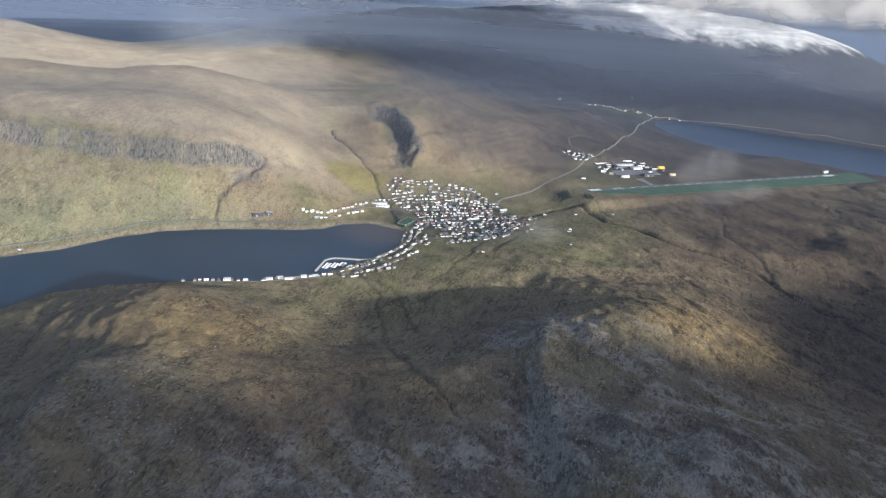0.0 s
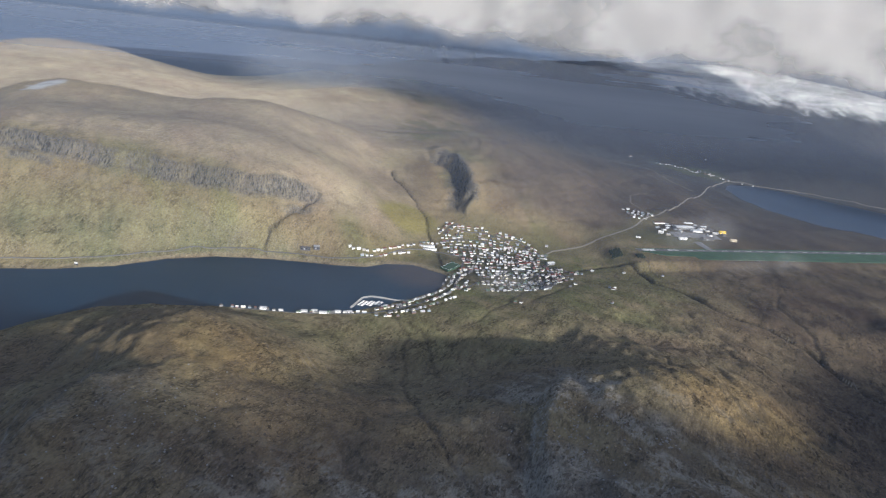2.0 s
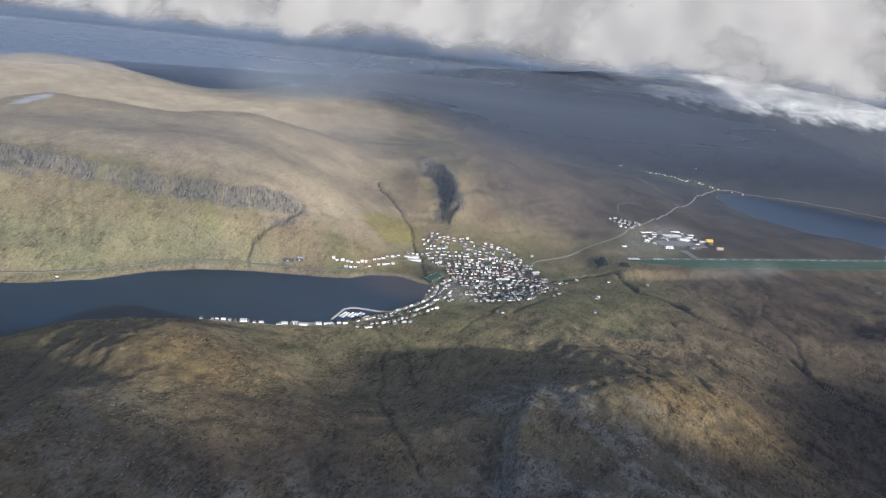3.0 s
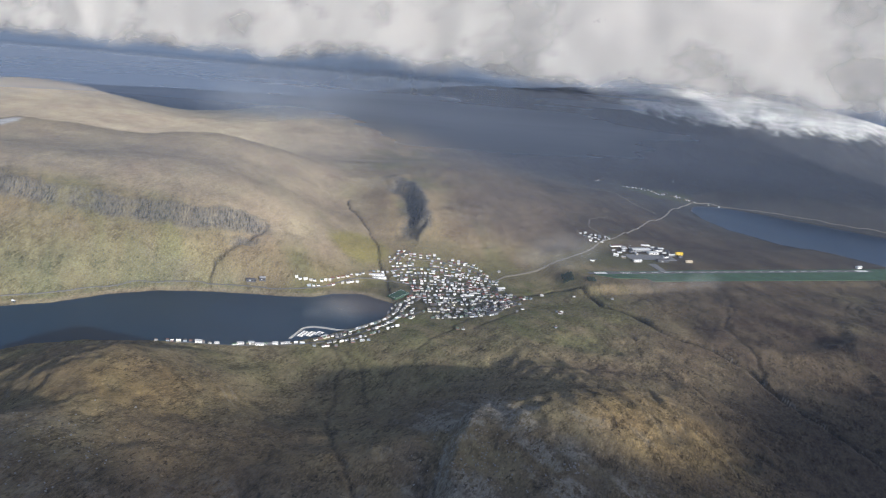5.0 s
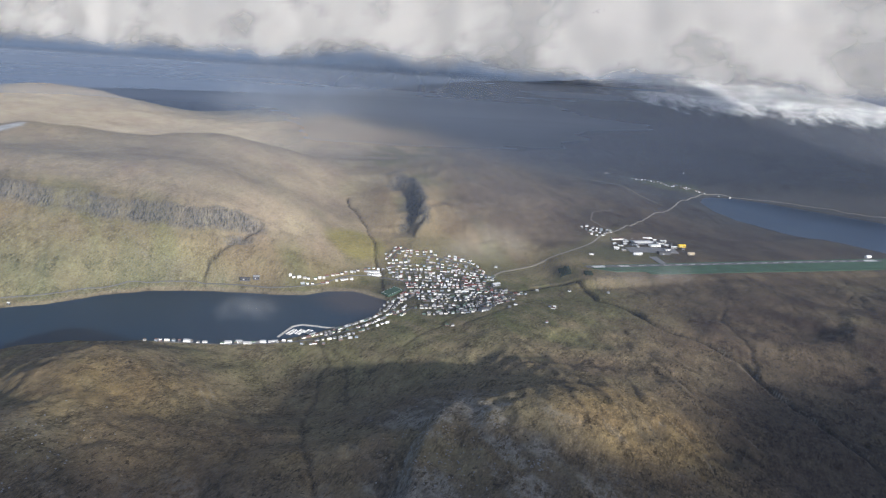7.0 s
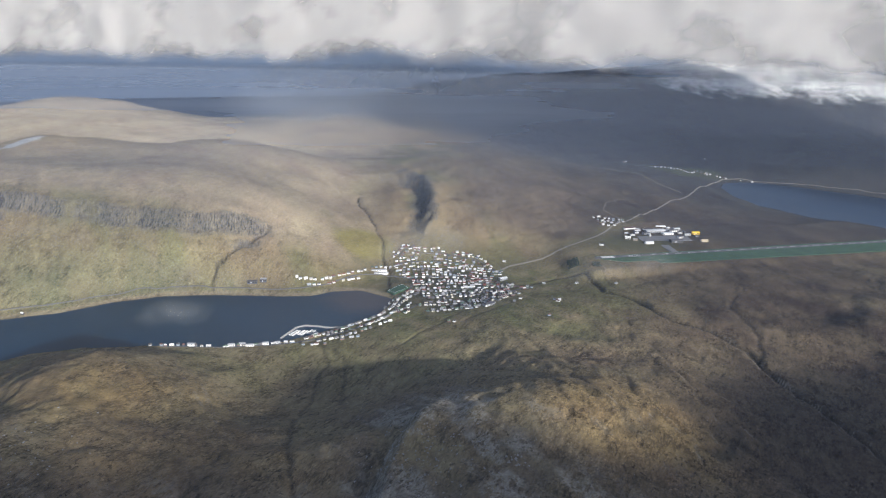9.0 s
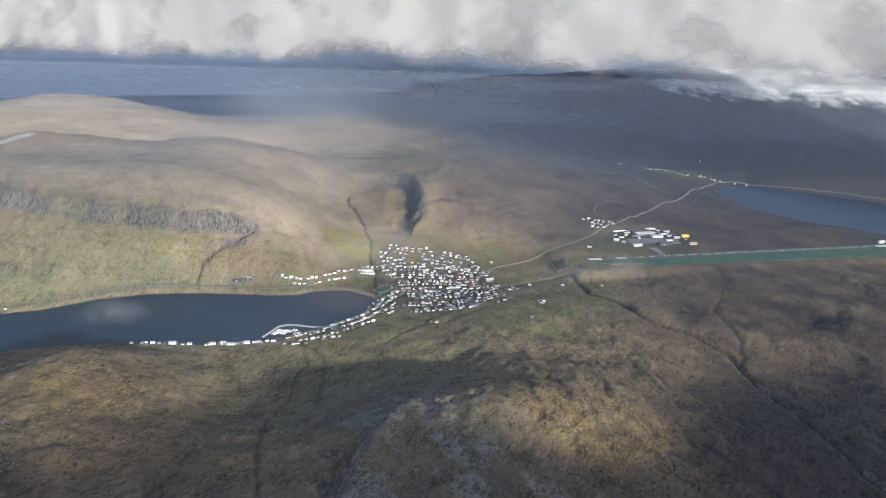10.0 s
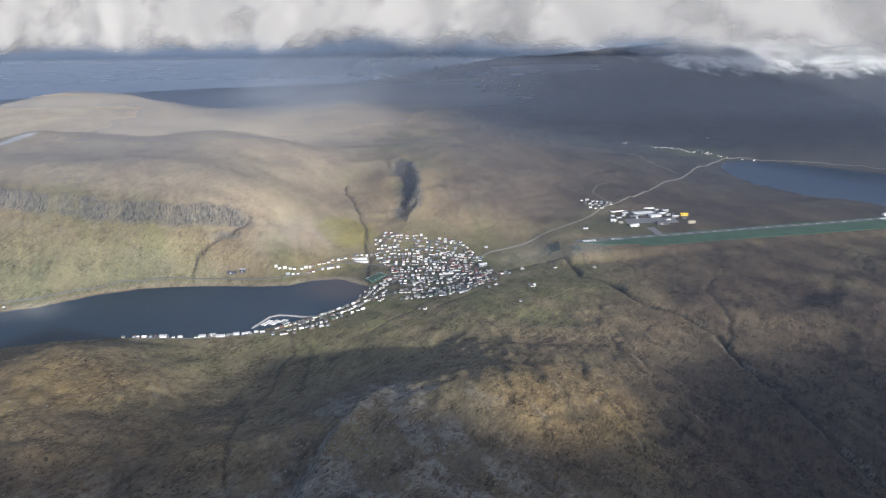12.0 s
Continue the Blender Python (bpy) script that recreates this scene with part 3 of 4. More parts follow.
    # trodden ground, yards and gardens between the houses
    yard = smooth(125, 75, np.hypot((X - 232) * 0.85, Y - 1240)) * np.clip(0.75 + 0.5 * n3, 0, 1)
    c = lerp(c, (0.075, 0.074, 0.060), yard * 0.85)
    # shore band and beach
    c = lerp(c, (0.25, 0.215, 0.15), smooth(-12, -2, d) * smooth(1000, 1150, Y))
    # bare rock
    stone = np.clip(rock + smooth(0.62, 1.0, slope) * 0.7 * smooth(1150, 1000, Y), 0, 1)
    top = smooth(130, 50, np.hypot(X - 232, (Y - 630) * 0.75)) + smooth(190, 60, np.hypot(X - 60, (Y - 420) * 1.0)) + smooth(120, 40, np.hypot(X + 190, Y - 560)) * 0.3 + smooth(140, 50, np.hypot(X - 275, (Y - 490) * 0.9))
    stone = np.clip(stone + np.clip(top, 0, 1) * smooth(-0.25, 0.3, n3 + 0.6 * n2), 0, 1)
    stone = np.clip(stone + (0.22 + 0.6 * smooth(600, 480, Y)) * (0.4 + 0.6 * smooth(80, 220, X)) * smooth(-0.05, 0.45, n3 + 0.4 * n2) * near * smooth(560, 420, X), 0, 1)
    ledges = smooth(1190, 1225, Y) * smooth(1330, 1290, Y) * smooth(-60, -130, X) + smooth(1420, 1500, Y) * smooth(1760, 1650, Y) * smooth(130, 190, X) * smooth(420, 300, X)
    stone = np.clip(stone + 0.22 * ledges * smooth(0.0, 0.4, fbm(X, Y * 2.2, 34, 4, 123)), 0, 1)
    streak = smooth(-0.35, 0.35, fbm(X, Y * 0.12 + H * 0.15, 9, 3, 121))
    c = lerp(c, (0.105, 0.105, 0.105), np.clip(top, 0, 1) * 0.45 * smooth(-0.3, 0.2, n2))
    c = lerp(c, (0.115, 0.113, 0.105), rock * 0.35)
    c = lerp(c, (0.045, 0.045, 0.050), rock * streak * 0.45)
    # crag alone: shade of its west face painted into the rock
    c = lerp(c, (0.040, 0.042, 0.048), rock * smooth(1440, 1480, Y) * smooth(0, 60, X) * np.clip(0.2 + 1.1 * n3, 0.0, 0.5))
    # peat and wet ground in the streams, with the shade of their cuts painted in
    for name, pts in CREEKS.items():
        e = line_distance(X + 5 * fbm(X, Y, 26, 2, 61), Y + 5 * fbm(X, Y, 26, 2, 67), pts)
        c = lerp(c, (0.022, 0.021, 0.019), np.exp(-(e / (4.0 if name == "east" else 2.3)) ** 2) * (0.95 if name in ("cliff", "north", "east", "moor") else 0.55) * np.clip(1.0 + 0.5 * n3, 0.6, 1))
    run = drains(X, Y)
    c = lerp(c, (0.030, 0.028, 0.025), run * 0.55)
    # snow on the high ground
    snow = smooth(163, 205, H + 22 * n3 + 26 * n2 - 45 * smooth(1250, 900, X)) * smooth(2650, 2850, Y) * smooth(700, 1100, X)
    patch = smooth(46, 22, np.hypot(X + 702, (Y - 1676) * 0.8) + 16 * n3)
    snow = np.clip(snow + patch, 0, 1)
    c = lerp(c, (0.62, 0.63, 0.65), snow * np.clip(0.9 + 0.6 * fbm(X * 0.5, Y * 1.5 + X * 0.4, 40, 5, 131, 0.65), 0.25, 1))
    return c, stone * (1 - snow) * (1 - 0.8 * rock)


build_ground()


def build_water(name, z, pts, material, label):
    link_mesh(name, [(x, y, z) for x, y in pts], [list(range(len(pts)))], material)
    tagged(bpy.data.objects[name], label, "water", kind="structure")


build_water("water_sea", 0.0, [(-4500, -1500), (4600, -1500), (4600, 4650), (-4500, 4650)], SEA, "calm dark blue sea filling the fjord")
build_water("water_lake", LAKE_Z, [(900, 1250), (1950, 1250), (1950, 2210), (900, 2210)], LAKEW, "blue lake between dark heath slopes")


# ---------------------------------------------------------------- far air, as a glowing backdrop
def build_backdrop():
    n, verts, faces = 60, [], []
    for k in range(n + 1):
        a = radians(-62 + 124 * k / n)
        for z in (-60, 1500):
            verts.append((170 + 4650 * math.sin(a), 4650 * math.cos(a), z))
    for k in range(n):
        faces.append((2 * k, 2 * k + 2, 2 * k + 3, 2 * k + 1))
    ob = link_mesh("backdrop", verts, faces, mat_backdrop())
    tagged(ob, "glowing backdrop painted as blue-grey haze over the open sea", "backdrop", kind="structure")


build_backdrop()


# ---------------------------------------------------------------- clouds
def vapour_sheet(name, xs, zs, place, thick, material, parent):
    """One billowing layer of vapour on a grid: place and thick are functions of the grid."""
    X, Z = np.meshgrid(xs, zs)
    P, T = place(X, Z), thick(X, Z)
    n = len(xs)
    i = np.arange(len(zs) - 1)[:, None] * n + np.arange(n - 1)[None, :]
    quads = np.stack([i, i + 1, i + n + 1, i + n], -1).reshape(-1, 4)
    faces = quads[T.ravel()[quads].max(1) > 0.004].tolist()     # no empty air
    ob = link_mesh(name, P.reshape(-1, 3).tolist(), faces, material, parent)
    float_attr(ob.data, "thick", T)
    ob.data.polygons.foreach_set("use_smooth", np.ones(len(faces), bool))
    return ob


def build_bank(x0, x1, y0, lean, base, top, layers, gap, seed, label, lift):
    """A long bank of cumulus: layer behind layer of billows, ragged and thin along the foot."""
    root = new("cloud_bank")
    xs, zs = np.arange(x0, x1, 14.0), np.concatenate([np.arange(base - 90, base + 300, 9.0), np.arange(base + 300, top, 24.0)])
    for k in range(layers):
        def place(X, Z, k=k):
            puff = fbm(X, Z * 1.2 + 500 * k, 230, 3, seed + k, 0.30)
            heads = (fbm(X, Z * 1.25 + 300 * k, 170, 3, seed + 20 + k, 0.42) ** 2 + 0.03) ** 0.25
            Y = y0 + lean(X) + gap * k + 30 * puff + 24 * heads + 0.40 * (Z - base)
            return np.stack([X, Y, Z + 10 * fbm(X, Z, 60, 2, seed + 40 + k)], -1)

        def thick(X, Z, k=k):
            foot = base + lift(X) + 40 * fbm(X, Z * 0.3, 210, 3, seed + 60) + 26 * fbm(X, Z * 1.3 + 90 * k, 62, 5, seed + 70 + k, 0.6) - 5 * k
            t = smooth(0, 48 + 7 * k, Z - foot + 8) * (0.62 + 0.08 * k)
            hole = smooth(-0.55, 0.0, fbm(X, Z * 1.5 + 70 * k, 150, 4, seed + 90 + k))
            return np.clip(t * (0.45 + 0.55 * hole), 0, 0.93)
        vapour_sheet("billow_layer", xs, zs, place, thick, CLOUD, root)
    return tagged(root, label, "cloud")


def bank_line(X):
    """The bank runs from near the eastern lake back over the western ridge."""
    return -0.42 * (X - 560)


def bank_foot(X):
    """Its foot sinks slowly with distance, and hangs lowest over the airfield road."""
    d = np.hypot(X - 170, 1700 + bank_line(X))
    return 122 - 0.047 * d - 30 * smooth(780, 1050, X) - 38 * np.exp(-((X - 565) / 95) ** 2)


build_bank(-1900, 2300, 1700, bank_line, 318, 1000, 5, 120, 401, "long white cumulus bank hanging over the far moor", bank_foot)


def build_wisp(x, y, z, sx, sz, seed, strength, name="cloud_wisp", label="thin torn wisp of white cloud"):
    """A small torn shred of cloud: a few thin veils close together."""
    root = new(name)
    root.location = (x, y, z)
    for k in range(2):
        def place(X, Z, k=k):
            return np.stack([X, 5 * k - 8 + 6 * fbm(X, Z, 18, 3, seed + k) + 0.3 * X, Z - 0.35 * np.abs(X) * 0.3], -1)

        def thick(X, Z, k=k):
            r = np.hypot(X / sx, Z / sz)
            n = fbm(X + x, Z * 1.4 + 31 * k, 0.7 * sx, 5, seed + 20 + k, 0.6)
            return smooth(1.0, 0.1, r + 0.55 * n) * strength * smooth(1.0, 0.7, r)
        vapour_sheet("veil", np.linspace(-sx, sx, 40), np.linspace(-sz, sz, 28), place, thick, WISP if name == "cloud_wisp" else MIST, root)
    return tagged(root, label, "cloud", "cloud wisps" if name == "cloud_wisp" else "")


build_wisp(233, 429, 324, 34, 15, 501, 0.06)
build_wisp(112, 369, 302, 20, 9, 511, 0.06)
build_wisp(382, 664, 236, 44, 16, 521, 0.05)
build_wisp(60, 2620, 250, 620, 170, 541, 0.42, "mist_bank", "grey rain mist hanging over the far valley")
build_wisp(430, 690, 232, 30, 14, 531, 0.06)


def build_haze_sheet():
    """Thin tilted sheet under the clouds standing in for aerial haze, denser with distance."""
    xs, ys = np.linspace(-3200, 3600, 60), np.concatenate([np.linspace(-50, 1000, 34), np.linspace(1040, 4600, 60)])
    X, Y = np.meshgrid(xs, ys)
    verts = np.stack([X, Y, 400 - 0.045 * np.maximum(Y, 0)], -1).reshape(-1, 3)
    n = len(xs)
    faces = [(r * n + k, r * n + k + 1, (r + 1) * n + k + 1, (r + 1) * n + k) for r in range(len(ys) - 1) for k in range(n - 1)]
    ob = link_mesh("haze", verts.tolist(), faces, HAZE_SHEET)
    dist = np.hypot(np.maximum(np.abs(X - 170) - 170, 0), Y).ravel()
    # thinner on the right and far left, to set the land's brightness there
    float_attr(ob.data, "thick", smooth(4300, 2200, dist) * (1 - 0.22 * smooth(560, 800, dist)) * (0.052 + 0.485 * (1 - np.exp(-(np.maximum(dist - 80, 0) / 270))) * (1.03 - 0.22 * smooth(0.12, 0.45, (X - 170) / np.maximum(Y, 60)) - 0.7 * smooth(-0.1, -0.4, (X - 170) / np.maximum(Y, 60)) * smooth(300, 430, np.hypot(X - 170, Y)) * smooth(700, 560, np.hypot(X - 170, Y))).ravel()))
    tagged(ob, "thin pale sheet under the clouds standing in for aerial haze", "haze", kind="stuff")


build_haze_sheet()


# ---------------------------------------------------------------- roads, airfield, shore works
def resample(pts, step):
    out = []
    for (ax, ay), (bx, by) in zip(pts, pts[1:]):
        n = max(1, round(math.hypot(bx - ax, by - ay) / step))
        out += [(ax + (bx - ax) * k / n, ay + (by - ay) * k / n) for k in range(n)]
    out.append(pts[-1])
    for _ in range(3):
        out = [out[0]] + [((a[0] + 2 * b[0] + c[0]) / 4, (a[1] + 2 * b[1] + c[1]) / 4) for a, b, c in zip(out, out[1:], out[2:])] + [out[-1]]
    return out


def ribbon(name, pts, width, material, label, lift=0.35, category="road", step=6.0, kind="structure"):
    """A road on an even bed: crowned top and low verges, following the ground."""
    p = np.array(resample(pts, step))
    d = np.gradient(p, axis=0)
    d /= np.linalg.norm(d, axis=1)[:, None]
    nrm = np.stack([-d[:, 1], d[:, 0]], -1)
    verts, faces = [], []
    cross = ((-0.62, -0.9), (-0.5, 0.0), (0.0, 0.06), (0.5, 0.0), (0.62, -0.9))
    rows = [p + nrm * (o * width) for o, _ in cross]
    heights = [land(r[:, 0], r[:, 1])[0] for r in rows]
    bed = np.maximum.reduce(heights[1:4]) + lift
    for i in range(len(p)):
        for (o, dz), r in zip(cross, rows):
            verts.append((r[i, 0], r[i, 1], bed[i] + dz))
    m = len(cross)
    for i in range(len(p) - 1):
        for k in range(m - 1):
            faces.append((i * m + k, (i + 1) * m + k, (i + 1) * m + k + 1, i * m + k + 1))
    ob = link_mesh(name, verts, faces, material)
    return tagged(ob, label, category, kind=kind)


ribbon("road_main", [(293, 1276), (318, 1322), (342, 1354), (400, 1388), (462, 1420), (524, 1491), (561, 1546), (612, 1587), (680, 1690), (739, 1792), (818, 1903), (880, 2020),
                     (935, 2115), (985, 2172)], 3.6, GRAVELROAD, "pale grey country road across the heath")
ribbon("road_lake", [(985, 2172), (1040, 2180), (1110, 2150), (1215, 2085), (1310, 2010), (1400, 1945), (1700, 1680)], 4.5, GRAVELROAD, "pale grey road along the lake shore")
ribbon("road_fjord", [(-620, 1062), (-440, 1110), (-374, 1138), (-313, 1180), (-263, 1208), (-223, 1220), (-137, 1229), (-47, 1229), (0, 1236), (35, 1262), (85, 1296), (130, 1310), (180, 1290)],
       3.0, ASPHALT, "narrow grey shore road below the cliffs")
ribbon("road_shore", [(180, 1290), (172, 1250), (166, 1205), (156, 1150), (132, 1108), (96, 1062), (60, 1034), (20, 1014), (-60, 1000), (-160, 1000)], 3.0, ASPHALT, "grey harbour road behind the shore houses")
STREETS = [
    [(171, 1388), (190, 1386), (223, 1393), (247, 1383), (284, 1377), (302, 1361)],
    [(142, 1352), (163, 1356), (190, 1361), (223, 1364), (256, 1364), (292, 1355), (309, 1332)],
    [(143, 1330), (168, 1336), (200, 1337), (236, 1340), (273, 1335), (299, 1324), (333, 1318)],
    [(151, 1305), (178, 1307), (209, 1309), (245, 1311), (280, 1306), (316, 1301)],
    [(178, 1269), (204, 1273), (235, 1278), (270, 1278), (296, 1276), (322, 1284)],
    [(182, 1241), (208, 1237), (237, 1241), (268, 1247), (292, 1255), (330, 1268)],
    [(199, 1203), (224, 1207), (249, 1212), (278, 1218), (298, 1229), (328, 1248), (355, 1258)],
    [(202, 1172), (222, 1171), (247, 1175), (271, 1174), (296, 1180), (307, 1206), (333, 1219), (360, 1234), (376, 1244)],
    [(202, 1143), (221, 1139), (245, 1144), (273, 1146), (300, 1150), (322, 1192), (353, 1211)],
    [(141, 1371), (148, 1388), (157, 1402), (169, 1412)],
    [(150, 1161), (160, 1192), (172, 1218), (190, 1236)],
    [(167, 1137), (182, 1159), (192, 1172)],
]
LANES = [[(169, 1412), (172, 1388), (166, 1356), (170, 1336), (178, 1307), (180, 1290), (178, 1269)], [(230, 1393), (236, 1340), (245, 1311), (236, 1278), (237, 1241), (226, 1207), (222, 1171)],
         [(293, 1276), (292, 1255), (278, 1218), (271, 1174), (273, 1146)]]
for street in STREETS + LANES:
    ribbon("street", street, 2.2, ASPHALT, "narrow grey village street", 0.2, step=5)
ribbon("track", [(592, 1588), (560, 1640), (580, 1720), (640, 1790)], 2.4, TRACK, "pale farm track on the heath", 0.2)
ribbon("track", [(805, 1930), (760, 2010), (700, 2090), (560, 2200)], 2.4, TRACK, "pale farm track on the heath", 0.2)

AU, AV, A0 = Vector((0.972, 0.235, 0)), Vector((-0.235, 0.972, 0)), Vector((500, 1345, 32.0))


def field_point(u, v, z=0.0):
    p = A0 + AU * u + AV * v
    return (p.x, p.y, 34.3 + z)


def slab(name, corners, z, thick, material, label, category, kind="structure"):
    """A low flat slab on the airfield, corners in its own directions."""
    n = len(corners)
    verts = [field_point(u, v, z) for u, v in corners] + [field_point(u, v, z - thick) for u, v in corners]
    faces = [list(range(n))] + [(k, k + n, (k + 1) % n + n, (k + 1) % n) for k in range(n)]
    return tagged(link_mesh(name, verts, faces, material), label, category, kind=kind)


slab("airfield_grass", [(5, -9), (40, -30), (96, -34), (100, -50), (700, -57), (700, 12), (380, 14), (0, 9)], 0.2, 3.0, STRIP, "long mown green strip of the airfield", "grass")
runway = slab("runway", [(-4, -5.5), (640, -5.5), (640, 5.5), (-4, 5.5)], 0.4, 0.3, ASPHALT, "grey asphalt runway on the green strip", "runway")
for u0, u1, v0, v1 in [(8, 32, -4.8, -0.6), (8, 32, 0.6, 4.8), (600, 628, -4.8, -0.6), (600, 628, 0.6, 4.8), (60, 82, -3.6, -2.2), (60, 82, 2.2, 3.6)] + [(100 + 26 * k, 114 + 26 * k, -0.5, 0.5) for k in range(19)]:
    m = slab("runway_marking", [(u0, v0), (u1, v0), (u1, v1), (u0, v1)], 0.46, 0.03, LINES, "", "")
    m.parent = runway
    for key in ("category", "kind"):
        if key in m:
            del m[key]
slab("shoulder", [(-4, 5.6), (640, 5.6), (640, 6.2), (-4, 6.2)], 0.36, 0.3, CONCRETE, "pale concrete edge strip along the runway", "pavement")
TARMAC = mat_plain("apron_asphalt", (0.17, 0.17, 0.175), 0.9, 0.2, 0.2)
slab("taxiway", [(150, 7.6), (162, 7.6), (170, 84), (150, 84)], 0.5, 1.0, TARMAC, "grey asphalt taxiway to the apron", "pavement")
slab("apron", [(128, 84), (226, 72), (232, 104), (160, 118), (132, 116)], 1.1, 1.5, TARMAC, "grey asphalt apron by the terminal", "pavement")
slab("car_park", [(110, 178), (235, 150), (240, 172), (120, 200)], 1.3, 1.6, ASPHALT, "dark asphalt car park behind the terminal", "pavement")


def gabled(lx, ly, z0, h, ridge):
    """Walls of a house up to the two gable tips."""
    bm = bmesh.new()
    prof = [(-ly / 2, z0), (ly / 2, z0), (ly / 2, h), (0, h + ridge), (-ly / 2, h)]
    a = [bm.verts.new((-lx / 2, y, z)) for y, z in prof]
    b = [bm.verts.new((lx / 2, y, z)) for y, z in prof]
    bm.faces.new(a[::-1])
    bm.faces.new(b)
    for k in range(5):
        bm.faces.new((a[k], a[(k + 1) % 5], b[(k + 1) % 5], b[k]))
    return bm


def hall(name, u, v, lu, lv, h, ridge, wall, roof, label, category="building", turn=0.0, base=None, bays=4):
    """A plain hall: walls on a plinth, pitched roof with eaves, doors and window bands."""
    root = new(name)
    if base is None:
        root.location = field_point(u, v, 0.9 if v > 60 else 0.3)
        root.rotation_euler.z = math.atan2(0.235, 0.972) + radians(turn)
    else:
        root.location = (u, v, base)
        root.rotation_euler.z = radians(turn)
    part("wall", gabled(lu, lv, -1.5, h, ridge - 0.1), wall, root)
    bm = bmesh.new()
    e = 0.35
    prof = [(-lv / 2 - e, h - 0.15), (0, h + ridge), (lv / 2 + e, h - 0.15), (lv / 2 + e, h + 0.15), (0, h + ridge + 0.3), (-lv / 2 - e, h + 0.15)]
    a = [bm.verts.new((-lu / 2 - e, y, z)) for y, z in prof]
    b = [bm.verts.new((lu / 2 + e, y, z)) for y, z in prof]
    for k in range(6):
        bm.faces.new((a[k], a[(k + 1) % 6], b[(k + 1) % 6], b[k]))
    bm.faces.new((a[0], a[5], a[4], a[1]))
    bm.faces.new((a[1], a[4], a[3], a[2]))
    bm.faces.new((b[1], b[4], b[5], b[0]))
    bm.faces.new((b[2], b[3], b[4], b[1]))
    part("roof", bm, roof, root)
    for k in range(bays):
        x = -lu / 2 + lu * (k + 0.5) / bays
        w = lu / bays * 0.32
        part("window" if k != 1 else "door", box_bm(x - w, x + w, -lv / 2 - 0.08, -lv / 2 + 0.1, 0.9 if k != 1 else 0.0, min(h * 0.75, 2.4)), GLASS if k != 1 else GREY, root)
    return tagged(root, label, category)


hall("terminal", 183, 142, 40, 13, 4.2, 0.9, GREY, PALE_ROOF, "long grey airport terminal with a pale roof", "terminal", bays=10)
hall("terminal_wing", 200, 122, 22, 12, 3.2, 0.6, WHITE, PALE_ROOF, "low white airport annex beside the apron", "terminal", bays=6)
hall("hotel", 140, 168, 26, 8, 4.5, 1.2, WHITE, ROOFS, "white airport hotel with a dark roof", "building", 4, bays=8)
hall("hotel", 205, 172, 30, 7, 3.6, 1.0, WHITE, PALE_ROOF, "long white low building behind the terminal", "building", -3, bays=8)
hall("hangar", 133, 66, 17, 6, 3.2, 1.2, WHITE, PALE_ROOF, "white hangar with a pale roof beside the runway", "hangar", 2)
hall("hangar", 108, 106, 10, 6, 3.6, 1.4, WHITE, WHITE, "small white fire station shed by the apron", "hangar", -35)
hall("hangar", 117, 92, 8, 5, 2.8, 1.2, BEIGE, ROOFS, "small beige shed by the apron", "shed", -30)
hall("hangar", 190, 68, 24, 10, 4.0, 1.6, DARK, DARK, "dark hangar beside the apron", "hangar", 0)
hall("hangar", 246, 62, 13, 6, 2.6, 1.4, BEIGE, BEIGE, "beige storage hall on the grass", "hangar", -6)
hall("hangar", 258, 116, 14, 7, 3.2, 1.2, YELLOW, YELLOW, "bright yellow helicopter hangar", "hangar", -8)
for u, v, lu, lv, hh, wall, roof, name, lab in ((160, 132, 14, 8, 3.0, GREY, DARK, "annex", "grey flat annex of the airport"), (222, 138, 16, 8, 3.4, WHITE, DARK, "annex", "white flat annex with a dark roof"),
                                              (150, 152, 12, 6, 2.8, DARK, PALE_ROOF, "annex", "dark airport office with a pale roof"), (176, 158, 20, 5, 2.6, WHITE, DARK, "annex", "long white airport office"),
                                              (236, 152, 12, 6, 2.6, GREY, PALE_ROOF, "annex", "grey airport store with a pale roof"), (128, 128, 9, 5, 2.6, WHITE, DARK, "annex", "small white airport store"),
                                              (212, 92, 10, 6, 3.2, WHITE, DARK, "annex", "white control building beside the apron"), (248, 96, 8, 5, 2.6, DARK, DARK, "annex", "dark shed beside the apron")):
    hall(name, u, v, lu, lv, hh, 0.7, wall, roof, lab, "building", (u * 7) % 11 - 5)
for k, (u, v, turn) in enumerate(((142, 138, 4), (170, 150, -3), (192, 158, 2), (212, 150, 5), (228, 124, -4), (176, 170, 0), (222, 162, 6), (160, 118, 80), (240, 130, 84), (204, 136, 88), (186, 178, 3), (156, 164, -6), (120, 140, 12), (236, 108, -8))):
    hall("annex", u, v, 7 + (k * 5) % 6, 3.4 + (k * 3) % 3, 2.4 + 0.3 * (k % 3), 0.5, (GREY, CONCRETE, DARK)[k % 3], (PALE_ROOF, DARK, GREY)[(k // 2) % 3], ("grey low airport store among the terminal buildings", "pale concrete airport office among the terminal buildings", "dark low airport shed among the terminal buildings")[k % 3], "building", turn, bays=3)
hall("shed", 40, 74, 8, 4, 2.5, 1.0, WHITE, ROOFS, "small white shed on the moor", "shed", -10)
hall("shed", 628, 22, 14, 6, 3.0, 1.0, WHITE, PALE_ROOF, "white hut at the runway end", "shed", 10)


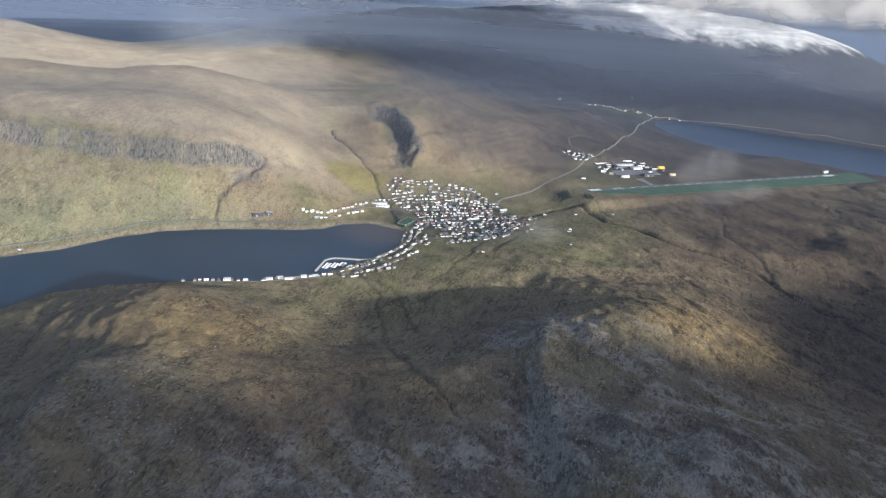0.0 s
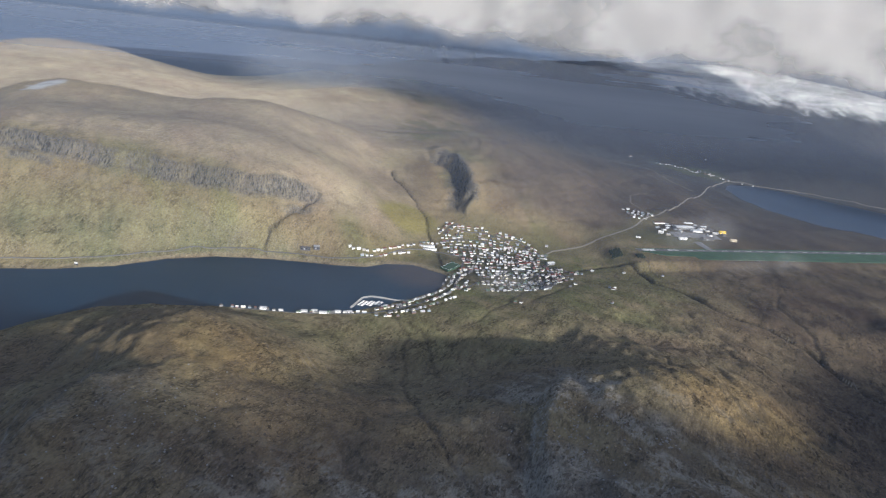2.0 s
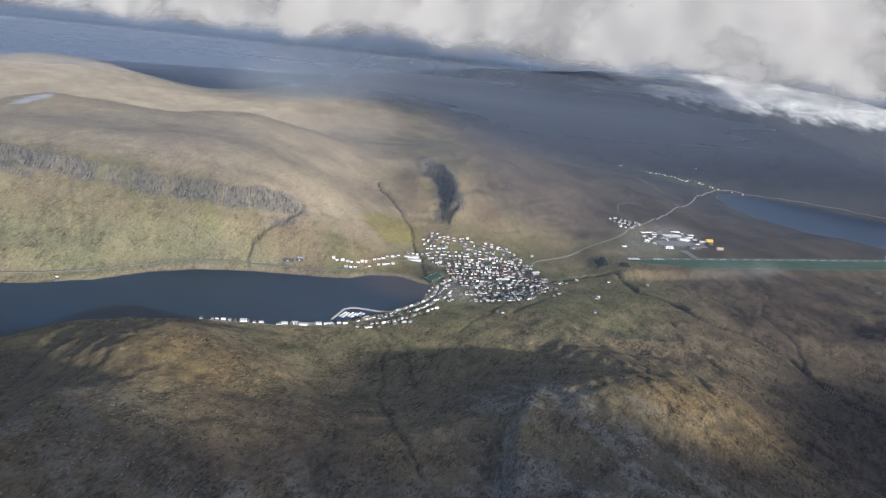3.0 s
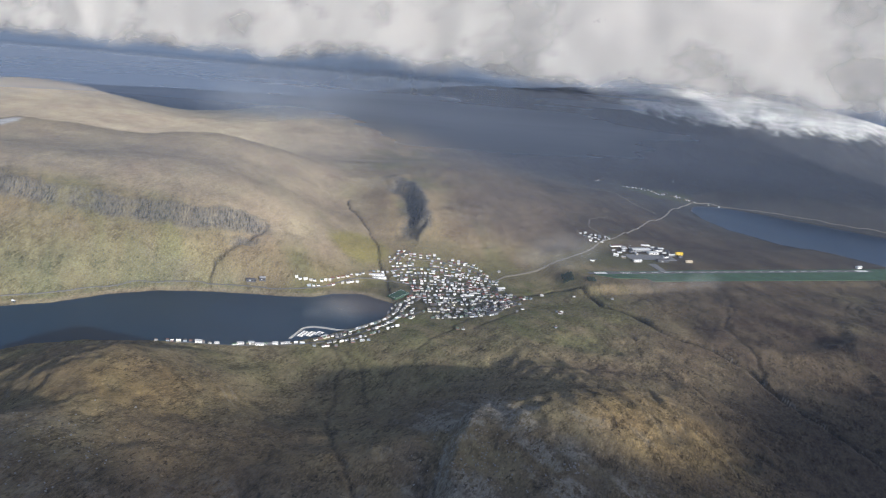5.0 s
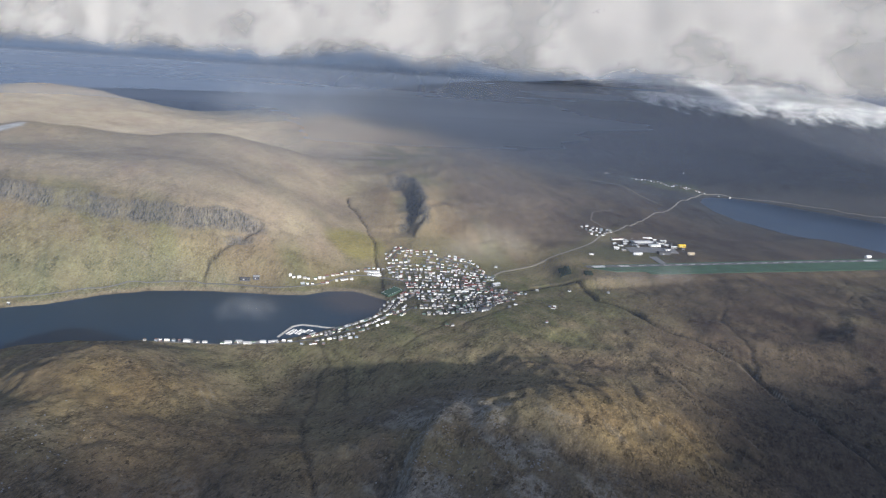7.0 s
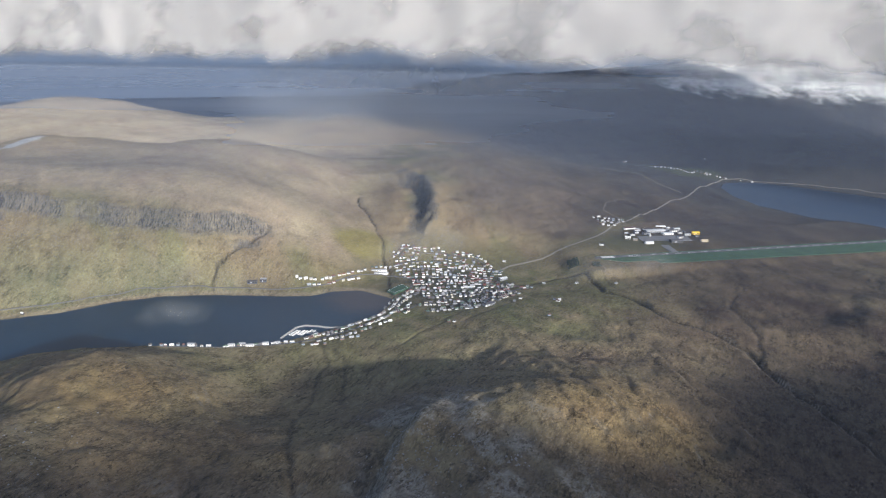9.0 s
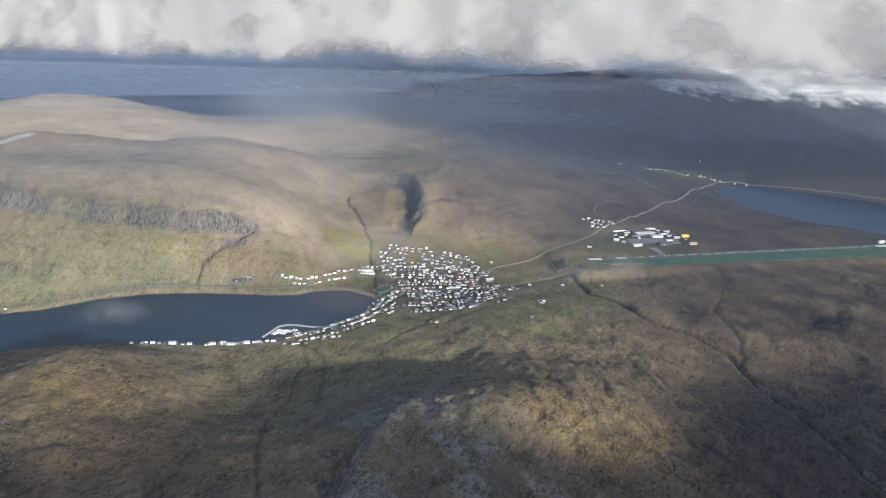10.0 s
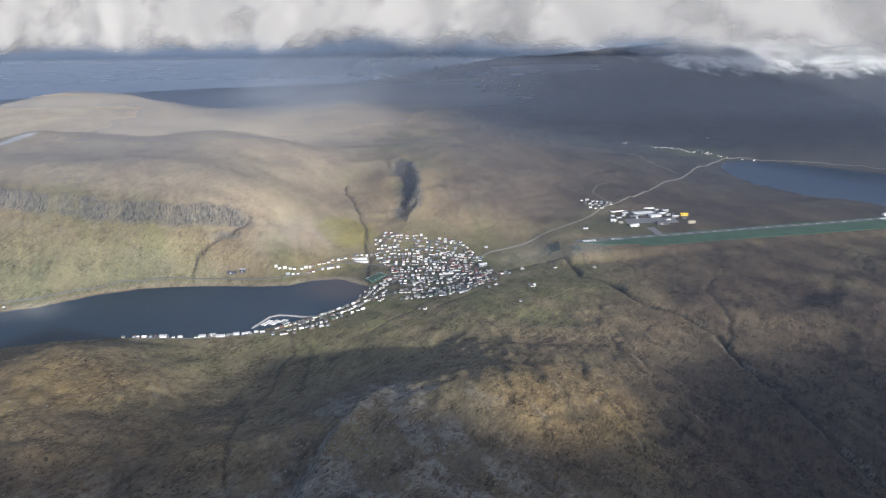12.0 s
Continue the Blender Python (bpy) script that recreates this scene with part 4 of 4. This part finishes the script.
# ---------------------------------------------------------------- houses
def house_template(lx, ly, h, ridge, chimney=True):
    root = new("house")
    part("wall", gabled(lx, ly, -2.2, h, ridge - 0.05), WALLS, root)
    bm = bmesh.new()
    e = 0.22
    prof = [(-ly / 2 - e, h - 0.12), (0, h + ridge), (ly / 2 + e, h - 0.12), (ly / 2 + e, h + 0.05), (0, h + ridge + 0.17), (-ly / 2 - e, h + 0.05)]
    a = [bm.verts.new((-lx / 2 - e, y, z)) for y, z in prof]
    b = [bm.verts.new((lx / 2 + e, y, z)) for y, z in prof]
    for k in range(6):
        bm.faces.new((a[k], a[(k + 1) % 6], b[(k + 1) % 6], b[k]))
    for q in ((a[0], a[5], a[4], a[1]), (a[1], a[4], a[3], a[2]), (b[1], b[4], b[5], b[0]), (b[2], b[3], b[4], b[1])):
        bm.faces.new(q)
    part("roof", bm, ROOFS, root)
    if chimney:
        part("chimney", box_bm(lx * 0.12, lx * 0.12 + 0.35, -0.2, 0.2, h + ridge * 0.7, h + ridge + 0.5), GREY, root)
    part("door", box_bm(-0.25, 0.2, -ly / 2 - 0.05, -ly / 2 + 0.05, 0.0, 0.9), DARK, root)
    for x in (-0.32, 0.30):
        part("window", box_bm(x * lx - 0.32, x * lx + 0.32, -ly / 2 - 0.04, -ly / 2 + 0.05, 0.55, 1.2), GLASS, root)
    return root


def inside(poly, x, y):
    hit = False
    for (ax, ay), (bx, by) in zip(poly, poly[1:] + poly[:1]):
        if (ay > y) != (by > y) and x < (bx - ax) * (y - ay) / (by - ay) + ax:
            hit = not hit
    return hit


def house_sites():
    rnd = random.Random(77)
    sites = []

    def add(x, y, ang, gap=5.8):
        if all((x - a) ** 2 + (y - b) ** 2 > gap * gap for a, b, _ in sites):
            sites.append((x, y, ang))

    def along(pts, step, spread, ang=None, miss=0.1):
        for x, y in resample(pts, step):
            if rnd.random() > miss:
                add(x + rnd.uniform(-spread, spread), y + rnd.uniform(-spread, spread), (ang if ang is not None else rnd.uniform(-25, 25)), 5.2)

    along([(92, 1082), (110, 1100), (132, 1128), (148, 1160), (152, 1185), (158, 1206)], 6.4, 1.0, 50)
    along([(66, 1046), (100, 1068), (126, 1092), (145, 1120), (160, 1152)], 6.6, 1.2, 40)
    along([(58, 1022), (95, 1035), (125, 1065), (150, 1098)], 7.4, 1.5, 35)
    along([(40, 1008), (75, 1012), (110, 1030)], 9.0, 2.5, 15, 0.25)
    along([(38, 1032), (70, 1056), (92, 1080)], 7.0, 1.0, 40)
    along([(-175, 1002), (-130, 1003), (-95, 1003)], 8.0, 1.5, 5, 0.25)
    along([(-70, 1003), (-30, 1010), (20, 1018)], 8.0, 1.5, 8, 0.15)
    along([(-20, 1252), (10, 1254), (31, 1273), (63, 1289), (84, 1304), (105, 1330)], 8.0, 1.5, 25)
    along([(-7, 1238), (18, 1251), (40, 1266), (65, 1276), (79, 1284)], 9.0, 1.2, 25, 0.2)
    along([(105, 1334), (120, 1338), (138, 1342)], 8.0, 1.2, 25, 0.1)
    # both sides of every village street, with gardens and gaps left open
    for street in STREETS:
        line = resample(street, 6.6)
        for a, b in zip(line, line[1:]):
            ang = math.atan2(b[1] - a[1], b[0] - a[0])
            for side in (-5.4, 5.8, 13.0):
                x, y = a[0] - side * math.sin(ang) + rnd.uniform(-1.5, 1.5), a[1] + side * math.cos(ang) + rnd.uniform(-1.3, 1.3)
                if rnd.random() < (0.86 if side < 10 else 0.62) and fbm(np.array([x]), np.array([y]), 38, 2, 211)[0] > -0.45 and math.hypot(x - 186, y - 1190) > 17:
                    add(x, y, math.degrees(ang) + rnd.choice((0, 0, 0, 0, 90)) + rnd.uniform(-9, 9), 5.4)
    return sites


houses = [house_template(5.0, 2.9, 1.6, 1.3), house_template(4.2, 2.8, 1.9, 1.2), house_template(6.2, 3.0, 1.5, 1.1), house_template(3.8, 2.7, 1.6, 1.1, False)]
HOUSE_LABELS = ["white timber house with a pitched roof", "compact painted house with a steep roof", "long low painted house with a pitched roof", "small painted boathouse with a pitched roof"]


def place_houses():
    rnd = random.Random(5)
    sites = house_sites()
    sites.sort(key=lambda s: s[1])
    far = [(738, 2316), (744, 2322), (811, 2276), (822, 2274), (830, 2277), (850, 2278), (860, 2276), (866, 2270), (881, 2255), (896, 2238), (904, 2222), (912, 2214), (926, 2226), (931, 2232),
           (938, 2216), (944, 2200), (950, 2206), (957, 2196), (935, 2204), (974, 2185), (982, 2182), (990, 2180), (997, 2178), (1035, 2168), (986, 2350), (928, 2240), (874, 2262), (889, 2247), (918, 2220), (948, 2192), (900, 2232), (838, 2270)]
    cluster = [(x + 10, y - 6) for x, y in [(522, 1600), (530, 1590), (538, 1582), (545, 1596), (552, 1588), (560, 1580), (568, 1570), (534, 1604), (541, 1572), (555, 1600), (549, 1578), (562, 1592), (572, 1582), (528, 1576), (536, 1560), (546, 1556), (554, 1566), (564, 1562), (578, 1572), (533, 1570), (558, 1554), (548, 1604), (580, 1586)]]
    farms = [(404, 1160), (411, 1156), (408, 1151), (397, 1255), (386, 1074), (240, 1068), (248, 1066), (513, 1235), (451, 1250), (336, 1373), (326, 1324), (341, 1162), (352, 1176), (-412, 1106), (1063, 2158)]
    jobs = [(x, y, rnd.uniform(-30, 30)) for x, y in cluster + farms + far]
    things = jobs + sites[:300 - len(jobs)]
    rest = sites[300 - len(jobs):]
    z = land(np.array([s[0] for s in things]), np.array([s[1] for s in things]))[0]
    for k, ((x, y, ang), h) in enumerate(zip(things, z)):
        kind = rnd.choice((0, 0, 1, 1, 2)) if y > 1030 else rnd.choice((0, 1, 2, 3))
        if k < 4:
            ob, kind = houses[k], k
            ob.matrix_basis = pose(x, y, max(h, 0.5) + 0.25, 0, 0, ang)
        else:
            ob = copy_thing(houses[kind], pose(x, y, max(h, 0.5) + 0.25, 0, 0, ang))
        where = "by the airfield road" if k < len(cluster) else "alone among meadows" if k < len(cluster) + len(farms) else "at the lake end" if k < len(jobs) else "by the shore" if y < 1130 else "in the dense village"
        tagged(ob, HOUSE_LABELS[kind] + " " + where, "house", "village houses")
    # the rest of the village, joined
    z = land(np.array([s[0] for s in rest]), np.array([s[1] for s in rest]))[0] if rest else []
    wv, wf, rv, rf = [], [], [], []
    for (x, y, ang), h in zip(rest, z):
        lx, ly, hh, rg = rnd.choice(((5.0, 2.9, 1.6, 1.3), (4.2, 2.8, 1.9, 1.2), (6.2, 3.0, 1.5, 1.1)))
        m = pose(x, y, max(h, 0.5) + 0.25, 0, 0, ang)
        o = len(wv)
        wv += [m @ Vector(p) for p in ((-lx / 2, -ly / 2, -2), (lx / 2, -ly / 2, -2), (lx / 2, ly / 2, -2), (-lx / 2, ly / 2, -2), (-lx / 2, -ly / 2, hh), (lx / 2, -ly / 2, hh), (lx / 2, ly / 2, hh), (-lx / 2, ly / 2, hh),
                                       (-lx / 2, 0, hh + rg), (lx / 2, 0, hh + rg))]
        wf += [tuple(o + i for i in f) for f in ((0, 1, 5, 4), (2, 3, 7, 6), (1, 2, 6, 9, 5), (3, 0, 4, 8, 7))]
        o = len(rv)
        e = 0.25
        rv += [m @ Vector(p) for p in ((-lx / 2 - e, -ly / 2 - e, hh - 0.1), (lx / 2 + e, -ly / 2 - e, hh - 0.1), (lx / 2 + e, 0, hh + rg + 0.12), (-lx / 2 - e, 0, hh + rg + 0.12), (-lx / 2 - e, ly / 2 + e, hh - 0.1), (lx / 2 + e, ly / 2 + e, hh - 0.1))]
        rf += [tuple(o + i for i in f) for f in ((0, 1, 2, 3), (3, 2, 5, 4))]
    if rest:
        root = new("upper_village")
        link_mesh("house_walls", wv, wf, STUFF_WALL, root)
        link_mesh("house_roofs", rv, rf, STUFF_ROOF, root)
        tagged(root, "close rows of white painted houses with dark roofs", "houses", kind="stuff")


def island_paint(name, colors):
    m = Mat(name, 0.7)
    r = m.t.nodes.new("ShaderNodeValToRGB")
    r.color_ramp.interpolation = "CONSTANT"
    while len(r.color_ramp.elements) < len(colors):
        r.color_ramp.elements.new(0.5)
    for k, (e, c) in enumerate(zip(r.color_ramp.elements, colors)):
        e.position, e.color = k / len(colors), (*c, 1)
    m.link(m.t.nodes.new("ShaderNodeNewGeometry").outputs["Random Per Island"], r.inputs[0])
    m.color(m.mix(1.0, r.outputs[0], m.ramp(m.noise(1.2, 4, 0.6), (0.3, 0.82), (0.7, 1.05)), "MULTIPLY"))
    return m.m


STUFF_WALL = island_paint("village_paint", [(0.66, 0.66, 0.64), (0.72, 0.72, 0.70), (0.46, 0.44, 0.38), (0.78, 0.78, 0.77), (0.32, 0.32, 0.32), (0.12, 0.12, 0.125), (0.15, 0.085, 0.07), (0.26, 0.31, 0.36)])
STUFF_ROOF = island_paint("village_roofing", [(0.05, 0.05, 0.055), (0.09, 0.09, 0.10), (0.35, 0.35, 0.36), (0.16, 0.05, 0.04), (0.06, 0.10, 0.07), (0.60, 0.60, 0.60)])
place_houses()

for x, y, lx, ly, ang in ((-62, 1004, 9, 4.5, 4), (-48, 1008, 8, 4, 4), (-36, 1004, 11, 4, 6), (-16, 1012, 8, 4.5, 8), (-118, 1003, 9, 4.5, 2), (0, 1014, 7, 4, 10), (48, 1044, 9, 4, 40)):
    hall("warehouse", x, y, lx, ly, 2.4, 1.2, WHITE, GREY, "white fish warehouse on the waterfront", "warehouse", ang, max(ground_z(x, y), 1.0) + 0.2)
hall("school", 112, 1318, 27, 4.2, 2.2, 1.1, WHITE, GREY, "long white school block in the village", "school", 12, ground_z(112, 1318) + 0.3, 9)
hall("school", 117, 1309, 24, 4.2, 2.0, 1.1, WHITE, GREY, "long white school wing in the village", "school", 12, ground_z(116, 1308) + 0.3, 8)
hall("factory", 300, 1150, 16, 9, 3.4, 1.2, GREY, DARK, "dark grey workshop hall at the village edge", "building", 30, ground_z(300, 1150) + 0.3)
hall("factory", 330, 1290, 14, 7, 3.4, 1.2, GREY, PALE_ROOF, "grey hall beside the road", "building", 25, ground_z(330, 1290) + 0.3)
hall("quay_shed", -92, 1238, 16, 6, 3.6, 1.0, DARK, DARK, "dark abandoned factory on the north shore", "building", 4, ground_z(-92, 1238) + 0.3)
hall("quay_shed", -74, 1241, 10, 7, 4.6, 1.0, DARK, GREY, "dark tall factory block on the north shore", "building", 4, ground_z(-74, 1241) + 0.3)


# ---------------------------------------------------------------- pitch, breakwater, boats, trees
def build_pitch():
    c = [(134, 1231), (156, 1266), (170, 1250), (147, 1217)]
    z = max(ground_z(x, y) for x, y in c) + 0.6
    n = len(c)
    root = link_mesh("sports_pitch", [(x, y, z) for x, y in c] + [(x, y, z - 3) for x, y in c], [list(range(n))[::-1]] + [(k, (k + 1) % n, (k + 1) % n + n, k + n) for k in range(n)], TURF)
    tagged(root, "green football pitch with white lines by the beach", "pitch", kind="structure")
    for (ax, ay), (bx, by) in zip(c, c[1:] + c[:1]):
        mx, my = sum(p[0] for p in c) / 4, sum(p[1] for p in c) / 4
        ax, ay, bx, by = ax + (mx - ax) * 0.1, ay + (my - ay) * 0.1, bx + (mx - bx) * 0.1, by + (my - by) * 0.1
        ln = math.hypot(bx - ax, by - ay)
        nx, ny = -(by - ay) / ln * 0.25, (bx - ax) / ln * 0.25
        link_mesh("touchline", [(ax + nx, ay + ny, z + 0.03), (bx + nx, by + ny, z + 0.03), (bx - nx, by - ny, z + 0.03), (ax - nx, ay - ny, z + 0.03)], [(0, 1, 2, 3)], LINES, root)


build_pitch()


def build_mole(name, pts, width, top, label):
    """A stone mole: sloped sides of rough blocks and a flat concrete crown."""
    p = np.array(resample(pts, 2.0))
    d = np.gradient(p, axis=0)
    d /= np.linalg.norm(d, axis=1)[:, None]
    nrm = np.stack([-d[:, 1], d[:, 0]], -1)
    cross = ((-1.0, -2.5), (-0.62, 0.3 * top), (-0.4, top), (0.4, top), (0.62, 0.3 * top), (1.0, -2.5))
    verts = []
    for i in range(len(p)):
        for k, (o, z) in enumerate(cross):
            r = 0.35 * math.sin(i * 1.7 + k * 2.1) if k not in (2, 3) else 0
            verts.append((p[i, 0] + nrm[i, 0] * o * width + r, p[i, 1] + nrm[i, 1] * o * width - r, z + 0.5 * r))
    m = len(cross)
    faces = [(i * m + k, (i + 1) * m + k, (i + 1) * m + k + 1, i * m + k + 1) for i in range(len(p) - 1) for k in range(m - 1)]
    faces += [tuple(range(m)), tuple((len(p) - 1) * m + k for k in reversed(range(m)))]
    root = link_mesh(name, verts, faces, STONE)
    crown = [(p[i, 0] + nrm[i, 0] * o * width, p[i, 1] + nrm[i, 1] * o * width, top + 0.12) for i in range(len(p)) for o in (-0.36, 0.36)]
    link_mesh("crown", crown, [(2 * i, 2 * i + 2, 2 * i + 3, 2 * i + 1) for i in range(len(p) - 1)], CONCRETE, root, "pale concrete crown")
    return tagged(root, label, "breakwater", kind="structure")


build_mole("breakwater", [(0, 1035), (7, 1056), (14, 1077), (26, 1085), (45, 1083), (66, 1078), (82, 1080)], 2.6, 1.5, "grey stone breakwater sheltering the boat harbour")
build_mole("jetty", [(133, 1232), (118, 1240), (100, 1251)], 1.4, 1.0, "low grey stone bank along the beach")


def boat_template():
    bm = bmesh.new()
    prof = [(-1.6, 0.55), (-0.6, 0.62), (0.7, 0.55), (1.7, 0.05)]
    rows = []
    for x, w in prof:
        rows.append([bm.verts.new((x, -w, 0.7 + 0.1 * x / 1.7)), bm.verts.new((x, -0.6 * w, -0.2)), bm.verts.new((x, 0.6 * w, -0.2)), bm.verts.new((x, w, 0.7 + 0.1 * x / 1.7))])
    for a, b in zip(rows, rows[1:]):
        for k in range(4):
            bm.faces.new((a[k], a[(k + 1) % 4], b[(k + 1) % 4], b[k]))
    bm.faces.new(rows[0][::-1])
    bm.faces.new(rows[-1])
    root = new("boat")
    part("hull", bm, WHITE, root)
    part("cabin", box_bm(-0.8, 0.3, -0.4, 0.4, 0.6, 1.3), WHITE, root)
    part("windscreen", box_bm(0.3, 0.36, -0.35, 0.35, 0.85, 1.2), GLASS, root)
    return tagged(root, "small white motor boat moored at the pontoon", "boat", "harbour boats")


def build_harbour():
    first, k = boat_template(), 0
    for bx, by, n in ((12, 1046, 7), (24, 1049, 6), (36, 1054, 5)):
        ang = math.atan2(26, 11)
        dx, dy = math.cos(ang), math.sin(ang)
        ln = n * 3.2
        root = new("pontoon")
        root.location, root.rotation_euler.z = (bx, by, 0), ang
        part("deck", box_bm(0, ln, -0.9, 0.9, 0.15, 0.55), CONCRETE, root)
        for j in range(3):
            part("float", box_bm(ln * (0.1 + 0.35 * j), ln * (0.1 + 0.35 * j) + 1.4, -0.7, 0.7, -0.35, 0.15), GREY, root)
        tagged(root, "pale floating pontoon in the boat harbour", "pontoon", "pontoons")
        for j in range(n):
            for side in (-1, 1):
                px, py = bx + dx * (1.6 + 3.1 * j) - dy * 2.7 * side, by + dy * (1.6 + 3.1 * j) + dx * 2.7 * side
                m = pose(px, py, 0.0, 0, 0, math.degrees(ang) + 90 * side)
                if k == 0:
                    first.matrix_basis = m
                else:
                    copy_thing(first, m)
                k += 1


build_harbour()


def build_plantation(x0, y0, sx, sy, count, seed):
    """A small block of dark spruce: each tree a stem and ragged tiers of branches."""
    rnd = random.Random(seed)
    verts, faces = [], []
    for _ in range(count):
        x, y = x0 + rnd.uniform(-sx, sx), y0 + rnd.uniform(-sy, sy)
        z = ground_z(x, y)
        h = rnd.uniform(3.0, 4.6)
        for lo, hi, r in ((0.1, 0.55, 1.3), (0.35, 0.8, 1.0), (0.6, 1.0, 0.7)):
            o, n = len(verts), 9
            verts += [(x + r * rnd.uniform(0.6, 1.15) * math.cos(6.283 * k / n), y + r * rnd.uniform(0.6, 1.15) * math.sin(6.283 * k / n), z + h * lo + rnd.uniform(-0.25, 0.25)) for k in range(n)]
            verts.append((x + rnd.uniform(-0.1, 0.1), y, z + h * hi))
            faces += [(o + k, o + (k + 1) % n, o + n) for k in range(n)]
        o = len(verts)
        verts += [(x - 0.12, y, z - 0.3), (x + 0.12, y, z - 0.3), (x, y + 0.15, z - 0.3), (x, y, z + h * 0.5)]
        faces += [(o, o + 1, o + 3), (o + 1, o + 2, o + 3), (o + 2, o, o + 3)]
    tagged(link_mesh("plantation", verts, faces, SPRUCE), "small dark spruce plantation inside a moor enclosure", "trees", kind="stuff")


SPRUCE = mat_plain("spruce_needles", (0.022, 0.035, 0.022), 0.9, 0.4, 0.8)
build_plantation(456, 1336, 9, 16, 240, 1)
build_plantation(492, 1306, 7, 9, 110, 2)


def build_boulders(x0, y0, sx, sy, count, seed):
    """Pale frost-split blocks lying on the hilltop turf."""
    rnd = random.Random(seed)
    verts, faces = [], []
    xs, ys = [x0 + rnd.gauss(0, sx) for _ in range(count)], [y0 + rnd.gauss(0, sy) for _ in range(count)]
    zs = land(np.array(xs), np.array(ys))[0]
    cube = [(-1, -1, -1), (1, -1, -1), (1, 1, -1), (-1, 1, -1), (-1, -1, 1), (1, -1, 1), (1, 1, 1), (-1, 1, 1)]
    for x, y, z in zip(xs, ys, zs):
        r, o, a = rnd.uniform(0.3, 0.9), len(verts), rnd.uniform(0, 3)
        for p in cube:
            q = [p[0] * r * rnd.uniform(0.6, 1.3), p[1] * r * rnd.uniform(0.5, 1.0), p[2] * r * rnd.uniform(0.4, 0.8)]
            verts.append((x + q[0] * math.cos(a) - q[1] * math.sin(a), y + q[0] * math.sin(a) + q[1] * math.cos(a), z + q[2]))
        faces += [tuple(o + i for i in f) for f in ((3, 2, 1, 0), (4, 5, 6, 7), (0, 1, 5, 4), (1, 2, 6, 5), (2, 3, 7, 6), (3, 0, 4, 7))]
    tagged(link_mesh("boulders", verts, faces, BOULDER), "pale grey boulders scattered on the moor", "rocks", kind="stuff")


BOULDER = mat_plain("lichened_stone", (0.22, 0.215, 0.205), 0.95, 0.3, 0.9)
build_boulders(304, 578, 5, 4, 26, 3)
build_boulders(225, 610, 28, 45, 260, 4)
build_boulders(190, 440, 60, 35, 300, 6)
build_boulders(-150, 540, 50, 50, 180, 7)
